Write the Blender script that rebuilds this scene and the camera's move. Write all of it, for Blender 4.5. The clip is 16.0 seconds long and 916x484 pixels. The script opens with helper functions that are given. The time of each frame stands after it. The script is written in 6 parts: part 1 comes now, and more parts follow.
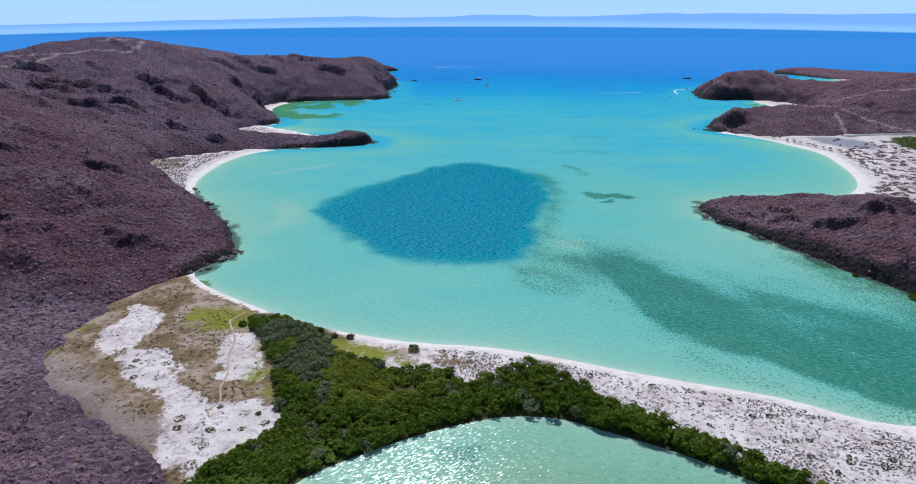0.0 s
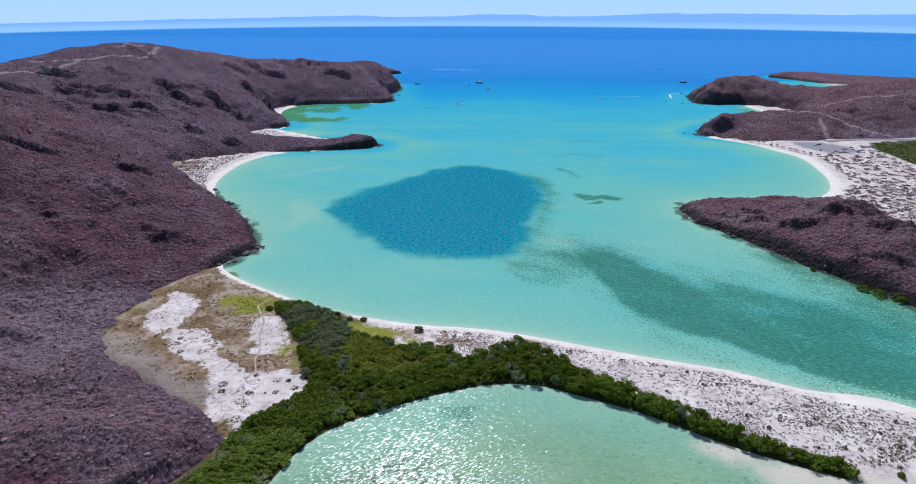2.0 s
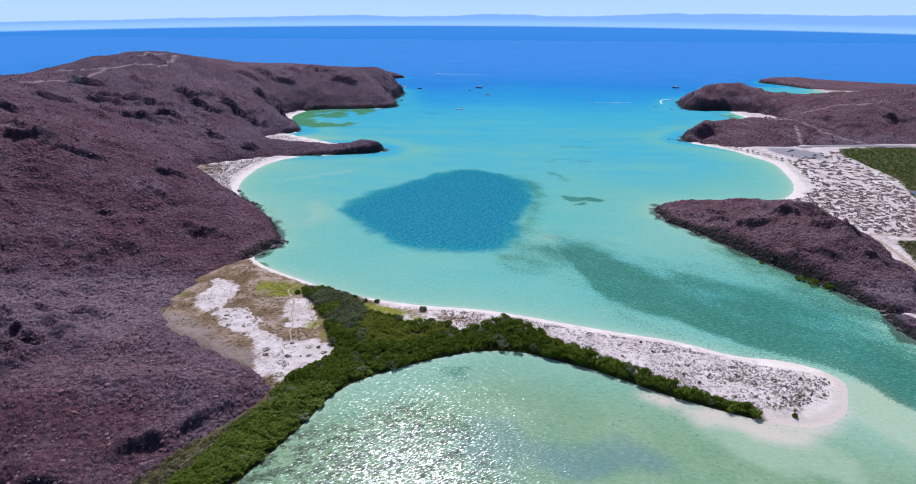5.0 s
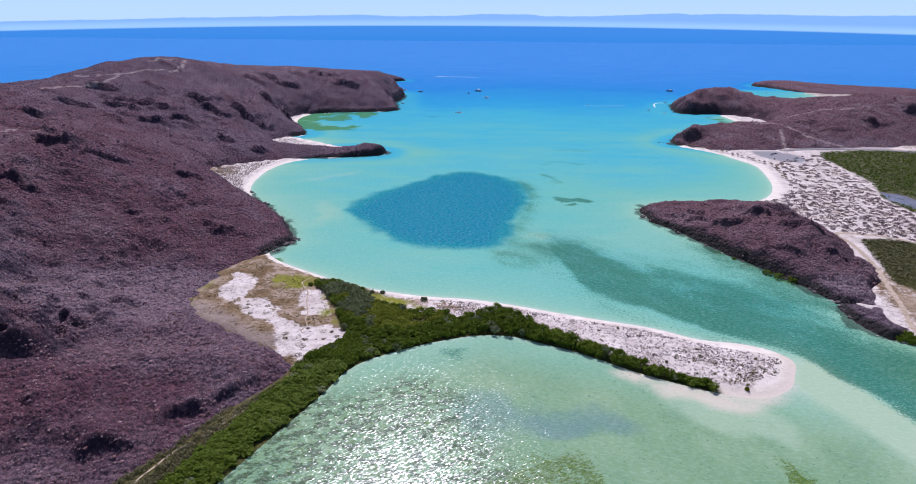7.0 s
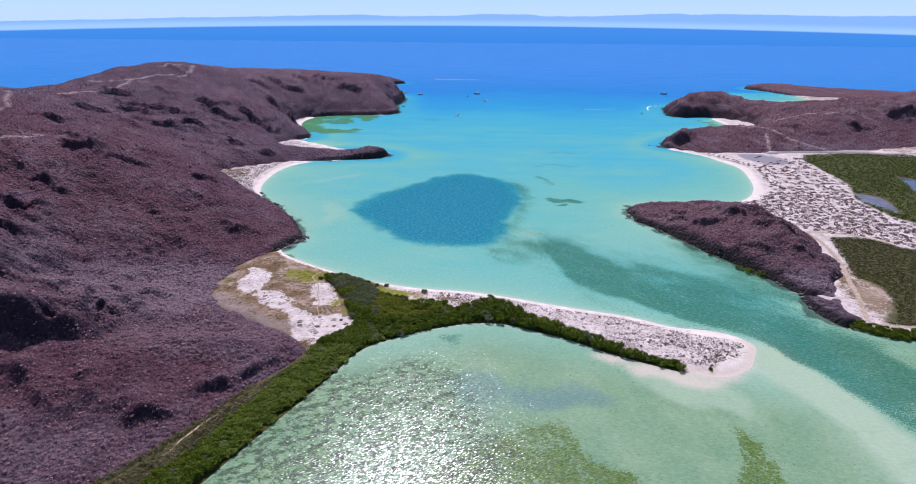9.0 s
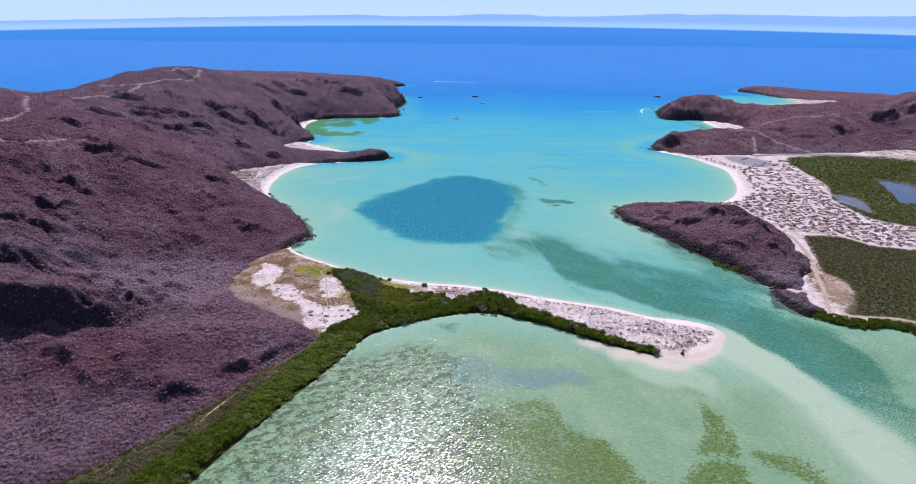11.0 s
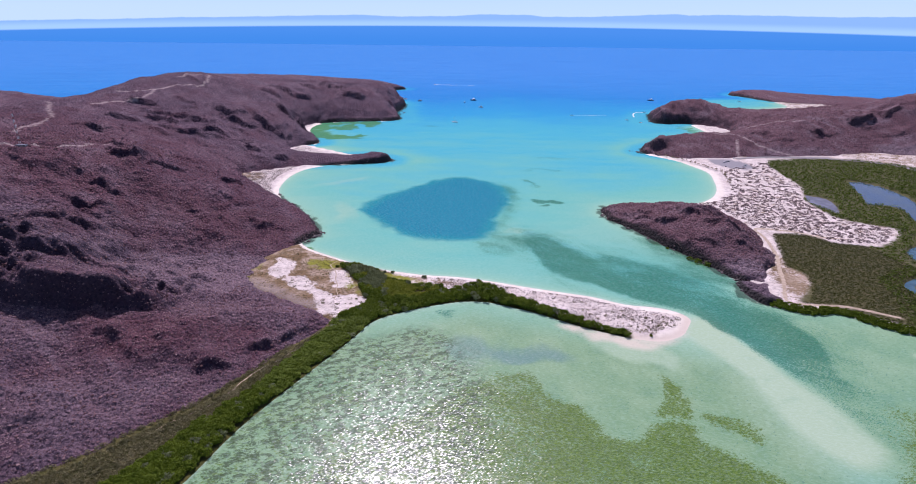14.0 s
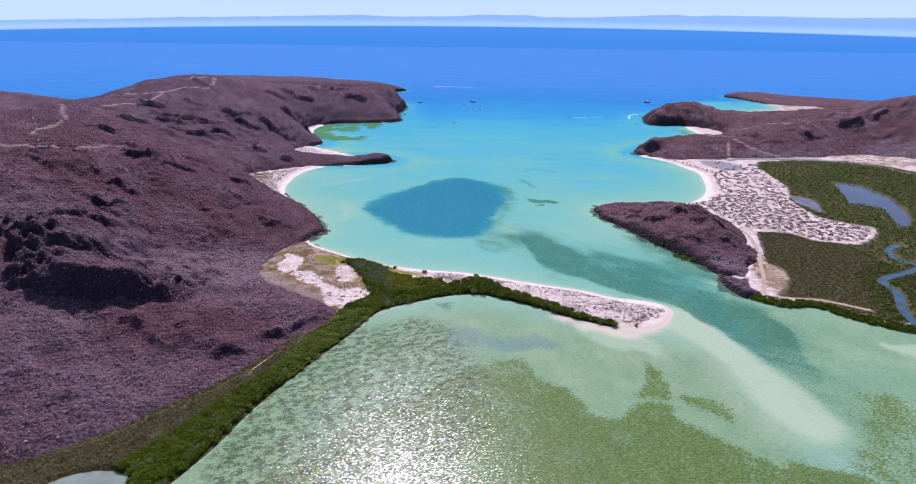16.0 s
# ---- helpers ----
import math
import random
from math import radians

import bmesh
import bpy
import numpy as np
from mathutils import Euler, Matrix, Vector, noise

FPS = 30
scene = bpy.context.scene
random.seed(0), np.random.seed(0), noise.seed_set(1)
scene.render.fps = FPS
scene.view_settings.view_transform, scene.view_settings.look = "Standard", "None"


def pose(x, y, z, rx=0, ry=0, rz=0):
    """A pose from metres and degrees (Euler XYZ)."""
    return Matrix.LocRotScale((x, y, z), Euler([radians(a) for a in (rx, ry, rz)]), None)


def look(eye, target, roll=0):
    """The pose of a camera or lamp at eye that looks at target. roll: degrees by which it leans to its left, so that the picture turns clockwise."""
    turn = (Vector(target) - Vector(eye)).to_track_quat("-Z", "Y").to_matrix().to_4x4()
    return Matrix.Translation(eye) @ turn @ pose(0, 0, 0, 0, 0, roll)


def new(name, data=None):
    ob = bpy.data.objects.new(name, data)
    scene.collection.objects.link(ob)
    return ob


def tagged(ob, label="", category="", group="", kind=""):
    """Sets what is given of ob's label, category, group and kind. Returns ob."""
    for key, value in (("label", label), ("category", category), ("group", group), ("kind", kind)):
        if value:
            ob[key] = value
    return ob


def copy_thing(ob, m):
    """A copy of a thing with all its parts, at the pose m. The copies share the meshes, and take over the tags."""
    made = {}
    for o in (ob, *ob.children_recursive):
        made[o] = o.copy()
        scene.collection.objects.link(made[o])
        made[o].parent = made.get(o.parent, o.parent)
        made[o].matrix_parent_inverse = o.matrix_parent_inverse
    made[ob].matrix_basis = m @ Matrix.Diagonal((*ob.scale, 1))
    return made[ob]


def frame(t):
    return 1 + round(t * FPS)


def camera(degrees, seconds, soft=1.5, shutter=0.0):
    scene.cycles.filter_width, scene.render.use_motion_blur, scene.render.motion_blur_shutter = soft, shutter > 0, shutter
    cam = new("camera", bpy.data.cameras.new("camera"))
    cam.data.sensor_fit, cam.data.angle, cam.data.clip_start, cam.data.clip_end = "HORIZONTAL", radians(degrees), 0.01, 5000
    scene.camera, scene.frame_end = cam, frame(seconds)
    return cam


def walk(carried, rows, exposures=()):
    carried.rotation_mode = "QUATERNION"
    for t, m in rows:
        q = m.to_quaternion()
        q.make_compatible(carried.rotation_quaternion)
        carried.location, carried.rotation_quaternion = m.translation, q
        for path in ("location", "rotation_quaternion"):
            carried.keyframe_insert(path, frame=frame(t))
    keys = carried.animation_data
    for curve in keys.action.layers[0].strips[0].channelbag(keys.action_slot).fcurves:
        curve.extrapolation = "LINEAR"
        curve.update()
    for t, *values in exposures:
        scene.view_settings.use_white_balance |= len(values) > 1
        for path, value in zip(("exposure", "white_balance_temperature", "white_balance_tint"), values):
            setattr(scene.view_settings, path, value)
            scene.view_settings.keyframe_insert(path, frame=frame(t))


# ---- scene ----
# camera and its flight
cam = camera(76.7, 16.0, 1.0)
PATH = [
    (0, (0.334, -1.549, 128.139), (0.3159, 0.3193, 127.4256), 0.154),
    (0.5, (0.663, -10.411, 131.029), (0.6432, -8.5428, 130.3153), 0.203),
    (1, (1.01, -19.343, 133.941), (0.9887, -17.4749, 133.227), 0.248),
    (1.5, (1.375, -28.333, 136.871), (1.3524, -26.465, 136.1567), 0.289),
    (2, (1.757, -37.368, 139.816), (1.7333, -35.5002, 139.1014), 0.327),
    (2.5, (2.157, -46.437, 142.773), (2.1323, -44.5693, 142.0582), 0.361),
    (3, (2.575, -55.528, 145.739), (2.5495, -53.6603, 145.024), 0.391),
    (3.5, (3.009, -64.63, 148.712), (2.9829, -62.7624, 147.9968), 0.419),
    (4, (3.46, -73.732, 151.688), (3.4334, -71.8645, 150.9727), 0.444),
    (4.5, (3.927, -82.823, 154.663), (3.9, -80.9556, 153.9475), 0.466),
    (5, (4.408, -91.894, 157.635), (4.3808, -90.0266, 156.9194), 0.485),
    (5.5, (4.903, -100.936, 160.599), (4.8756, -99.0686, 159.8833), 0.503),
    (6, (5.412, -109.939, 163.553), (5.3846, -108.0717, 162.8372), 0.518),
    (6.5, (5.932, -118.895, 166.492), (5.9046, -117.0277, 165.7762), 0.532),
    (7, (6.462, -127.796, 169.413), (6.4347, -125.9287, 168.6971), 0.545),
    (7.5, (7.001, -136.634, 172.311), (6.9739, -134.7667, 171.5951), 0.556),
    (8, (7.548, -145.402, 175.183), (7.5212, -143.5347, 174.4671), 0.566),
    (8.5, (8.1, -154.092, 178.025), (8.0735, -152.2247, 177.3091), 0.576),
    (9, (8.656, -162.7, 180.832), (8.6299, -160.8327, 180.1161), 0.584),
    (9.5, (9.213, -171.217, 183.6), (9.1873, -169.3497, 182.8841), 0.593),
    (10, (9.771, -179.64, 186.324), (9.7457, -177.7727, 185.6082), 0.601),
    (10.5, (10.325, -187.963, 189.001), (10.3001, -186.0956, 188.2853), 0.610),
    (11, (10.874, -196.181, 191.626), (10.8496, -194.3136, 190.9103), 0.618),
    (11.5, (11.416, -204.29, 194.193), (11.392, -202.4226, 193.4774), 0.628),
    (12, (11.948, -212.286, 196.698), (11.9244, -210.4185, 195.9825), 0.638),
    (12.5, (12.467, -220.166, 199.137), (12.4438, -218.2985, 198.4216), 0.649),
    (13, (12.969, -227.926, 201.503), (12.9462, -226.0584, 200.7878), 0.662),
    (13.5, (13.453, -235.565, 203.793), (13.4305, -233.6974, 203.0779), 0.676),
    (14, (13.915, -243.08, 206.0), (13.8928, -241.2123, 205.285), 0.691),
    (14.5, (14.351, -250.47, 208.12), (14.329, -248.6022, 207.4052), 0.709),
    (15, (14.759, -257.733, 210.147), (14.7371, -255.8652, 209.4323), 0.729),
    (15.5, (15.134, -264.868, 212.076), (15.1122, -263.0001, 211.3615), 0.751),
    (16, (15.472, -271.876, 213.9), (15.4502, -270.008, 213.1857), 0.775),
]
walk(cam, [(t, look(eye, target, roll)) for t, eye, target, roll in PATH],
     [(0, -0.38, 5600, 14), (4, -0.33, 5720, 21), (9, -0.24, 5920, 30), (16, -0.18, 6050, 36)])

# ---- world, sun ----
SUN_ELEV, SUN_AZ = 50.0, -8.0      # degrees; azimuth clockwise from +y
sun_way = Vector((math.sin(radians(SUN_AZ)) * math.cos(radians(SUN_ELEV)),
                  math.cos(radians(SUN_AZ)) * math.cos(radians(SUN_ELEV)), math.sin(radians(SUN_ELEV))))
sun = new("sun", bpy.data.lights.new("sun", "SUN"))
sun.data.energy, sun.data.angle, sun.data.color = 5.0, radians(0.53), (1.0, 0.965, 0.92)
sun.matrix_world = look(sun_way * 900, (0, 0, 0))

world = bpy.data.worlds.new("sky")
scene.world = world
world.use_nodes = True


def build_sky(tree):
    """Sky with the hazy far shore and the open sea beyond the modelled water."""
    n, l = tree.nodes, tree.links
    n.clear()

    def node(kind, **kw):
        d = n.new(kind)
        for key, value in kw.items():
            d.inputs[key].default_value = value
        return d

    def math_node(op, a, b=None):
        d = n.new("ShaderNodeMath")
        d.operation = op
        for i, v in enumerate((a, b)):
            if v is None:
                continue
            if isinstance(v, (int, float)):
                d.inputs[i].default_value = v
            else:
                l.new(v, d.inputs[i])
        return d.outputs[0]

    sky = n.new("ShaderNodeTexSky")
    sky.sky_type, sky.sun_disc = "NISHITA", False
    sky.sun_elevation, sky.sun_rotation = radians(SUN_ELEV), radians(SUN_AZ)
    sky.air_density, sky.dust_density, sky.ozone_density = 1.0, 1.2, 1.5
    co = n.new("ShaderNodeTexCoord")
    sep = n.new("ShaderNodeSeparateXYZ")
    l.new(co.outputs["Generated"], sep.inputs[0])
    x, y, z = sep.outputs
    flat = math_node("SQRT", math_node("ADD", math_node("MULTIPLY", x, x), math_node("MULTIPLY", y, y)))
    slope = math_node("DIVIDE", z, flat)                 # tangent of the height above the horizon
    az = math_node("ARCTAN2", x, y)

    # ridge line of the far shore
    comb = n.new("ShaderNodeCombineXYZ")
    l.new(az, comb.inputs[0])
    ridge_noise = node("ShaderNodeTexNoise", Scale=40.0, Detail=4.0, Roughness=0.6)
    l.new(comb.outputs[0], ridge_noise.inputs["Vector"])
    crest = n.new("ShaderNodeFloatCurve")
    l.new(math_node("ADD", math_node("MULTIPLY", az, 0.75), 0.5), crest.inputs["Value"])
    pts = crest.mapping.curves[0].points
    for a, h in RIDGE:
        pts.new(a * 0.75 + 0.5, 0.5 + h * 20)
    pts[0].location, pts[-1].location = (0.0, 0.30), (1.0, 0.70)
    for q in pts:
        q.handle_type = "VECTOR"
    crest.mapping.update()
    ridge = math_node("ADD", math_node("MULTIPLY", math_node("SUBTRACT", crest.outputs[0], 0.5), 0.05),
                      math_node("MULTIPLY", math_node("SUBTRACT", ridge_noise.outputs[0], 0.5), 0.003))
    edge = math_node("MULTIPLY", math_node("MULTIPLY", az, az), -0.017)
    low = math_node("ADD", edge, math_node("ADD", math_node("MULTIPLY", az, 0.004), -0.0085))

    def mix(fac, a, b):
        d = n.new("ShaderNodeMix")
        d.data_type = "RGBA"
        l.new(fac, d.inputs["Factor"])
        for key, v in (("A", a), ("B", b)):
            sockets = [s for s in d.inputs if s.name == key and s.type == "RGBA"]
            if isinstance(v, tuple):
                sockets[0].default_value = (*v, 1)
            else:
                l.new(v, sockets[0])
        return [s for s in d.outputs if s.type == "RGBA"][0]

    def step(value, lo, hi):
        d = n.new("ShaderNodeMapRange")
        d.interpolation_type = "SMOOTHSTEP"
        l.new(value, d.inputs[0])
        d.inputs[1].default_value, d.inputs[2].default_value = lo, hi
        return d.outputs[0]

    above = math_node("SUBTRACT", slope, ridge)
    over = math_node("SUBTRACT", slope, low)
    # Haze painted as colour: shore and far sea turn paler towards the waterline.
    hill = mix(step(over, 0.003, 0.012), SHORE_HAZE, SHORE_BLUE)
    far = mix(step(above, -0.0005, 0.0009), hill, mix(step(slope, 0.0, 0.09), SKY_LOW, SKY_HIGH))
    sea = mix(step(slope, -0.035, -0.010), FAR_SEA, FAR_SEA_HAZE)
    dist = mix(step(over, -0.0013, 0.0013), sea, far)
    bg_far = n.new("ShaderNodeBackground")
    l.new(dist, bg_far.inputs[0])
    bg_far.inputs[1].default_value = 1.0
    bg_sky = n.new("ShaderNodeBackground")
    l.new(sky.outputs[0], bg_sky.inputs[0])
    bg_sky.inputs[1].default_value = 0.10
    blend = n.new("ShaderNodeMixShader")
    l.new(step(slope, 0.07, 0.22), blend.inputs[0])
    l.new(bg_far.outputs[0], blend.inputs[1])
    l.new(bg_sky.outputs[0], blend.inputs[2])
    out = n.new("ShaderNodeOutputWorld")
    l.new(blend.outputs[0], out.inputs[0])


RIDGE = ((-0.65, -0.0069), (-0.60, -0.0055), (-0.52, -0.0037), (-0.445, -0.0006), (-0.364, 0.001), (-0.279, 0.0036), (-0.171, 0.0065), (-0.115, 0.0045), (-0.02, 0.0063),
         (0.016, 0.0092), (0.10, 0.0091), (0.12, 0.0067), (0.20, 0.0073), (0.27, 0.0104), (0.322, 0.0124), (0.34, 0.0103), (0.38, 0.0119), (0.47, 0.0108), (0.54, 0.0096), (0.62, 0.0107))
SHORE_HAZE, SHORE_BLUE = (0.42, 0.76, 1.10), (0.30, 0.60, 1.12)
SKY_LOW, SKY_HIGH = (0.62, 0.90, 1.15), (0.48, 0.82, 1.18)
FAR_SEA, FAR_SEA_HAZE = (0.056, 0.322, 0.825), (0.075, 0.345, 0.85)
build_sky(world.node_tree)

# ---- numpy and mesh helpers ----
def vnoise(x, y, size, seed=0):
    """Smooth value noise in -1..1 on a lattice of that size in metres."""
    x, y = x / size + seed * 17.13, y / size - seed * 9.71
    i, j = np.floor(x).astype(np.int64), np.floor(y).astype(np.int64)
    u, v = x - i, y - j
    u, v = u * u * u * (u * (u * 6 - 15) + 10), v * v * v * (v * (v * 6 - 15) + 10)

    def h(a, b):
        k = (a * 374761393 + b * 668265263 + seed * 974634) & 0x7FFFFFFF
        k = ((k ^ (k >> 13)) * 1274126177) & 0x7FFFFFFF
        return ((k ^ (k >> 16)) & 0xFFFF) / 32767.5 - 1
    return (h(i, j) * (1 - u) + h(i + 1, j) * u) * (1 - v) + (h(i, j + 1) * (1 - u) + h(i + 1, j + 1) * u) * v


def fbm(x, y, size, octaves=4, seed=0, gain=0.5):
    total, a = 0, 1.0
    for k in range(octaves):
        total = total + a * vnoise(x, y, size / 2 ** k, seed + k * 3)
        a *= gain
    return total


def smooth(lo, hi, v):
    t = np.clip((v - lo) / (hi - lo), 0, 1)
    return t * t * (3 - 2 * t)


def curve(points, n=4, closed=True):
    """Catmull-Rom through the points."""
    p = np.array(points, float)
    out, m = [], len(p)
    for i in range(m if closed else m - 1):
        if closed:
            a, b, c, d = p[i - 1], p[i], p[(i + 1) % m], p[(i + 2) % m]
        else:
            a, b, c, d = p[max(i - 1, 0)], p[i], p[i + 1], p[min(i + 2, m - 1)]
        for t in np.arange(n) / n:
            out.append(0.5 * (2 * b + (c - a) * t + (2 * a - 5 * b + 4 * c - d) * t * t + (3 * b - a - 3 * c + d) * t ** 3))
    if not closed:
        out.append(p[-1])
    return np.array(out)


def line_dist(x, y, line, closed=False):
    """Distance to a polyline."""
    shape, x, y = x.shape, x.ravel(), y.ravel()
    best = np.full(x.shape, 1e18)
    ends = np.roll(line, -1, 0) if closed else line[1:]
    for (ax, ay), (bx, by) in zip(line, ends):
        dx, dy = bx - ax, by - ay
        t = np.clip(((x - ax) * dx + (y - ay) * dy) / (dx * dx + dy * dy + 1e-9), 0, 1)
        np.minimum(best, (x - ax - t * dx) ** 2 + (y - ay - t * dy) ** 2, out=best)
    return np.sqrt(best).reshape(shape)


def inside(x, y, poly):
    """Signed distance to a closed outline, positive inside."""
    shape = x.shape
    d = line_dist(x, y, poly, True)
    xr, yr = x.ravel(), y.ravel()
    odd = np.zeros(xr.shape, bool)
    for (ax, ay), (bx, by) in zip(poly, np.roll(poly, -1, 0)):
        if ay != by:
            odd ^= ((ay > yr) != (by > yr)) & (xr < (bx - ax) * (yr - ay) / (by - ay) + ax)
    return np.where(odd.reshape(shape), d, -d)


def steps(start, end, size, grow):
    """Coordinates from start to end with a step size, growing by a factor."""
    out, s, way = [start], size, 1 if end > start else -1
    while (end - out[-1]) * way > s:
        out.append(out[-1] + s * way)
        s *= grow
    out.append(end)
    return out


def axis(lo, fine_lo, fine_hi, hi, size, grow):
    return np.array(steps(fine_lo, lo, size, grow)[:0:-1] + list(np.arange(fine_lo, fine_hi, size)) + steps(fine_hi, hi, size, grow))


def raw_mesh(name, verts, faces, smooth_faces=True):
    """A mesh from arrays; all faces have the same number of corners."""
    me = bpy.data.meshes.new(name)
    verts, faces = np.asarray(verts, np.float32), np.asarray(faces, np.int32)
    k = faces.shape[1]
    me.vertices.add(len(verts))
    me.vertices.foreach_set("co", verts.ravel())
    me.loops.add(faces.size)
    me.loops.foreach_set("vertex_index", faces.ravel())
    me.polygons.add(len(faces))
    me.polygons.foreach_set("loop_start", np.arange(0, faces.size, k, dtype=np.int32))
    me.polygons.foreach_set("use_smooth", np.full(len(faces), smooth_faces))
    me.update(calc_edges=True)
    me.validate()
    return me


def sheet(name, xs, ys, z, keep=None, fields=None):
    """A height field over a grid of xs and ys as a mesh, with point attributes."""
    nx, ny = len(xs), len(ys)
    X, Y = np.meshgrid(xs, ys)
    idx = np.arange(nx * ny).reshape(ny, nx)
    quads = np.stack([idx[:-1, :-1], idx[:-1, 1:], idx[1:, 1:], idx[1:, :-1]], -1).reshape(-1, 4)
    if keep is not None:
        quads = quads[keep.ravel()[quads].any(1)]
    used = np.unique(quads)
    back = np.full(nx * ny, -1)
    back[used] = np.arange(len(used))
    me = raw_mesh(name, np.stack([X, Y, z], -1).reshape(-1, 3)[used], back[quads])
    for key, value in (fields or {}).items():
        me.attributes.new(key, "FLOAT", "POINT").data.foreach_set("value", value.ravel()[used].astype(np.float32))
    return me


def part(name, bm, material, parent=None, label=""):
    me = bpy.data.meshes.new(name)
    bm.to_mesh(me)
    bm.free()
    me.materials.append(material)
    ob = new(name, me)
    if parent is not None:
        ob.parent = parent
    if label:
        ob["label"] = label
    return ob

# ---- materials ----
class Mat:
    """A small builder for procedural node materials; coordinates are metres."""

    def __init__(self, name, rough=0.9, spec=0.3):
        self.m = bpy.data.materials.new(name)
        self.m.use_nodes = True
        self.n, self.l = self.m.node_tree.nodes, self.m.node_tree.links
        self.b = self.n["Principled BSDF"]
        self.b.inputs["Roughness"].default_value = rough
        self.b.inputs["Specular IOR Level"].default_value = spec
        self.co = self.n.new("ShaderNodeTexCoord").outputs["Object"]

    def put(self, value, socket):
        if isinstance(value, tuple):
            socket.default_value = (*value, 1) if len(value) == 3 and socket.type == "RGBA" else value
        elif isinstance(value, (int, float)):
            socket.default_value = value
        else:
            self.l.new(value, socket)

    def noise(self, size, detail=3.0, rough=0.55, stretch=None, warp=0.0):
        d = self.n.new("ShaderNodeTexNoise")
        d.inputs["Scale"].default_value = 1.0 / size
        d.inputs["Detail"].default_value, d.inputs["Roughness"].default_value = detail, rough
        d.inputs["Distortion"].default_value = warp
        co = self.co
        if stretch:
            mp = self.n.new("ShaderNodeMapping")
            mp.vector_type = "TEXTURE"
            mp.inputs["Scale"].default_value = tuple(1.0 / v for v in stretch[:3])
            if len(stretch) > 3:
                mp.inputs["Rotation"].default_value = (0, 0, radians(stretch[3]))
            self.l.new(co, mp.inputs[0])
            co = mp.outputs[0]
        self.l.new(co, d.inputs["Vector"])
        return d.outputs[0]

    def cells(self, size, what="Distance", jitter=1.0):
        d = self.n.new("ShaderNodeTexVoronoi")
        d.inputs["Scale"].default_value, d.inputs["Randomness"].default_value = 1.0 / size, jitter
        self.l.new(self.co, d.inputs["Vector"])
        return d.outputs[what]

    def attr(self, name):
        d = self.n.new("ShaderNodeAttribute")
        d.attribute_name = name
        return d.outputs["Fac"]

    def island(self):
        return self.n.new("ShaderNodeNewGeometry").outputs["Random Per Island"]

    def thing(self):
        return self.n.new("ShaderNodeObjectInfo").outputs["Random"]

    def op(self, kind, a, b=0.0, clamp=False):
        d = self.n.new("ShaderNodeMath")
        d.operation, d.use_clamp = kind, clamp
        self.put(a, d.inputs[0])
        self.put(b, d.inputs[1])
        return d.outputs[0]

    def ramp(self, value, lo, hi):
        d = self.n.new("ShaderNodeMapRange")
        d.interpolation_type = "SMOOTHSTEP"
        self.put(value, d.inputs[0])
        self.put(lo, d.inputs[1])
        self.put(hi, d.inputs[2])
        return d.outputs[0]

    def colours(self, value, stops):
        d = self.n.new("ShaderNodeValToRGB")
        self.put(value, d.inputs[0])
        e = d.color_ramp.elements
        while len(e) < len(stops):
            e.new(0.5)
        for k, (p, c) in zip(e, stops):
            k.position, k.color = p, (*c, 1)
        return d.outputs[0]

    def mix(self, fac, a, b, blend="MIX"):
        d = self.n.new("ShaderNodeMix")
        d.data_type, d.blend_type = "RGBA", blend
        self.put(fac, d.inputs[0])
        self.put(a, d.inputs[6])
        self.put(b, d.inputs[7])
        return d.outputs[2]

    def bump(self, height, strength, distance, normal=None):
        d = self.n.new("ShaderNodeBump")
        d.inputs["Strength"].default_value, d.inputs["Distance"].default_value = strength, distance
        self.put(height, d.inputs["Height"])
        if normal is not None:
            self.l.new(normal, d.inputs["Normal"])
        return d.outputs[0]

    def facets(self, size, slope, stretch):
        """Normals of small wind waves: two random slopes across the level surface."""
        d = self.n.new("ShaderNodeTexNoise")
        d.inputs["Scale"].default_value, d.inputs["Detail"].default_value, d.inputs["Roughness"].default_value = 1.0 / size, 2.0, 0.5
        mp = self.n.new("ShaderNodeMapping")
        mp.vector_type = "TEXTURE"
        mp.inputs["Scale"].default_value, mp.inputs["Rotation"].default_value = tuple(1.0 / v for v in stretch[:3]), (0, 0, radians(stretch[3]))
        self.l.new(self.co, mp.inputs[0])
        self.l.new(mp.outputs[0], d.inputs["Vector"])
        sep, com = self.n.new("ShaderNodeSeparateColor"), self.n.new("ShaderNodeCombineXYZ")
        self.l.new(d.outputs["Color"], sep.inputs[0])
        for k in (0, 1):
            self.put(self.op("MULTIPLY", self.op("SUBTRACT", sep.outputs[k], 0.5), slope), com.inputs[k])
        com.inputs[2].default_value = 1.0
        unit = self.n.new("ShaderNodeVectorMath")
        unit.operation = "NORMALIZE"
        self.l.new(com.outputs[0], unit.inputs[0])
        return unit.outputs[0]

    def gloss(self, colour, normal, weight, rough):
        """A matt body under a thin even gloss, as water looks through a polarising filter."""
        self.n.remove(self.b)
        body, shine, both = (self.n.new("ShaderNode" + k) for k in ("BsdfDiffuse", "BsdfGlossy", "MixShader"))
        self.put(colour, body.inputs["Color"])
        shine.inputs["Roughness"].default_value = rough
        self.l.new(normal, shine.inputs["Normal"])
        self.put(weight, both.inputs[0])
        self.l.new(body.outputs[0], both.inputs[1])
        self.l.new(shine.outputs[0], both.inputs[2])
        self.l.new(both.outputs[0], self.n["Material Output"].inputs[0])
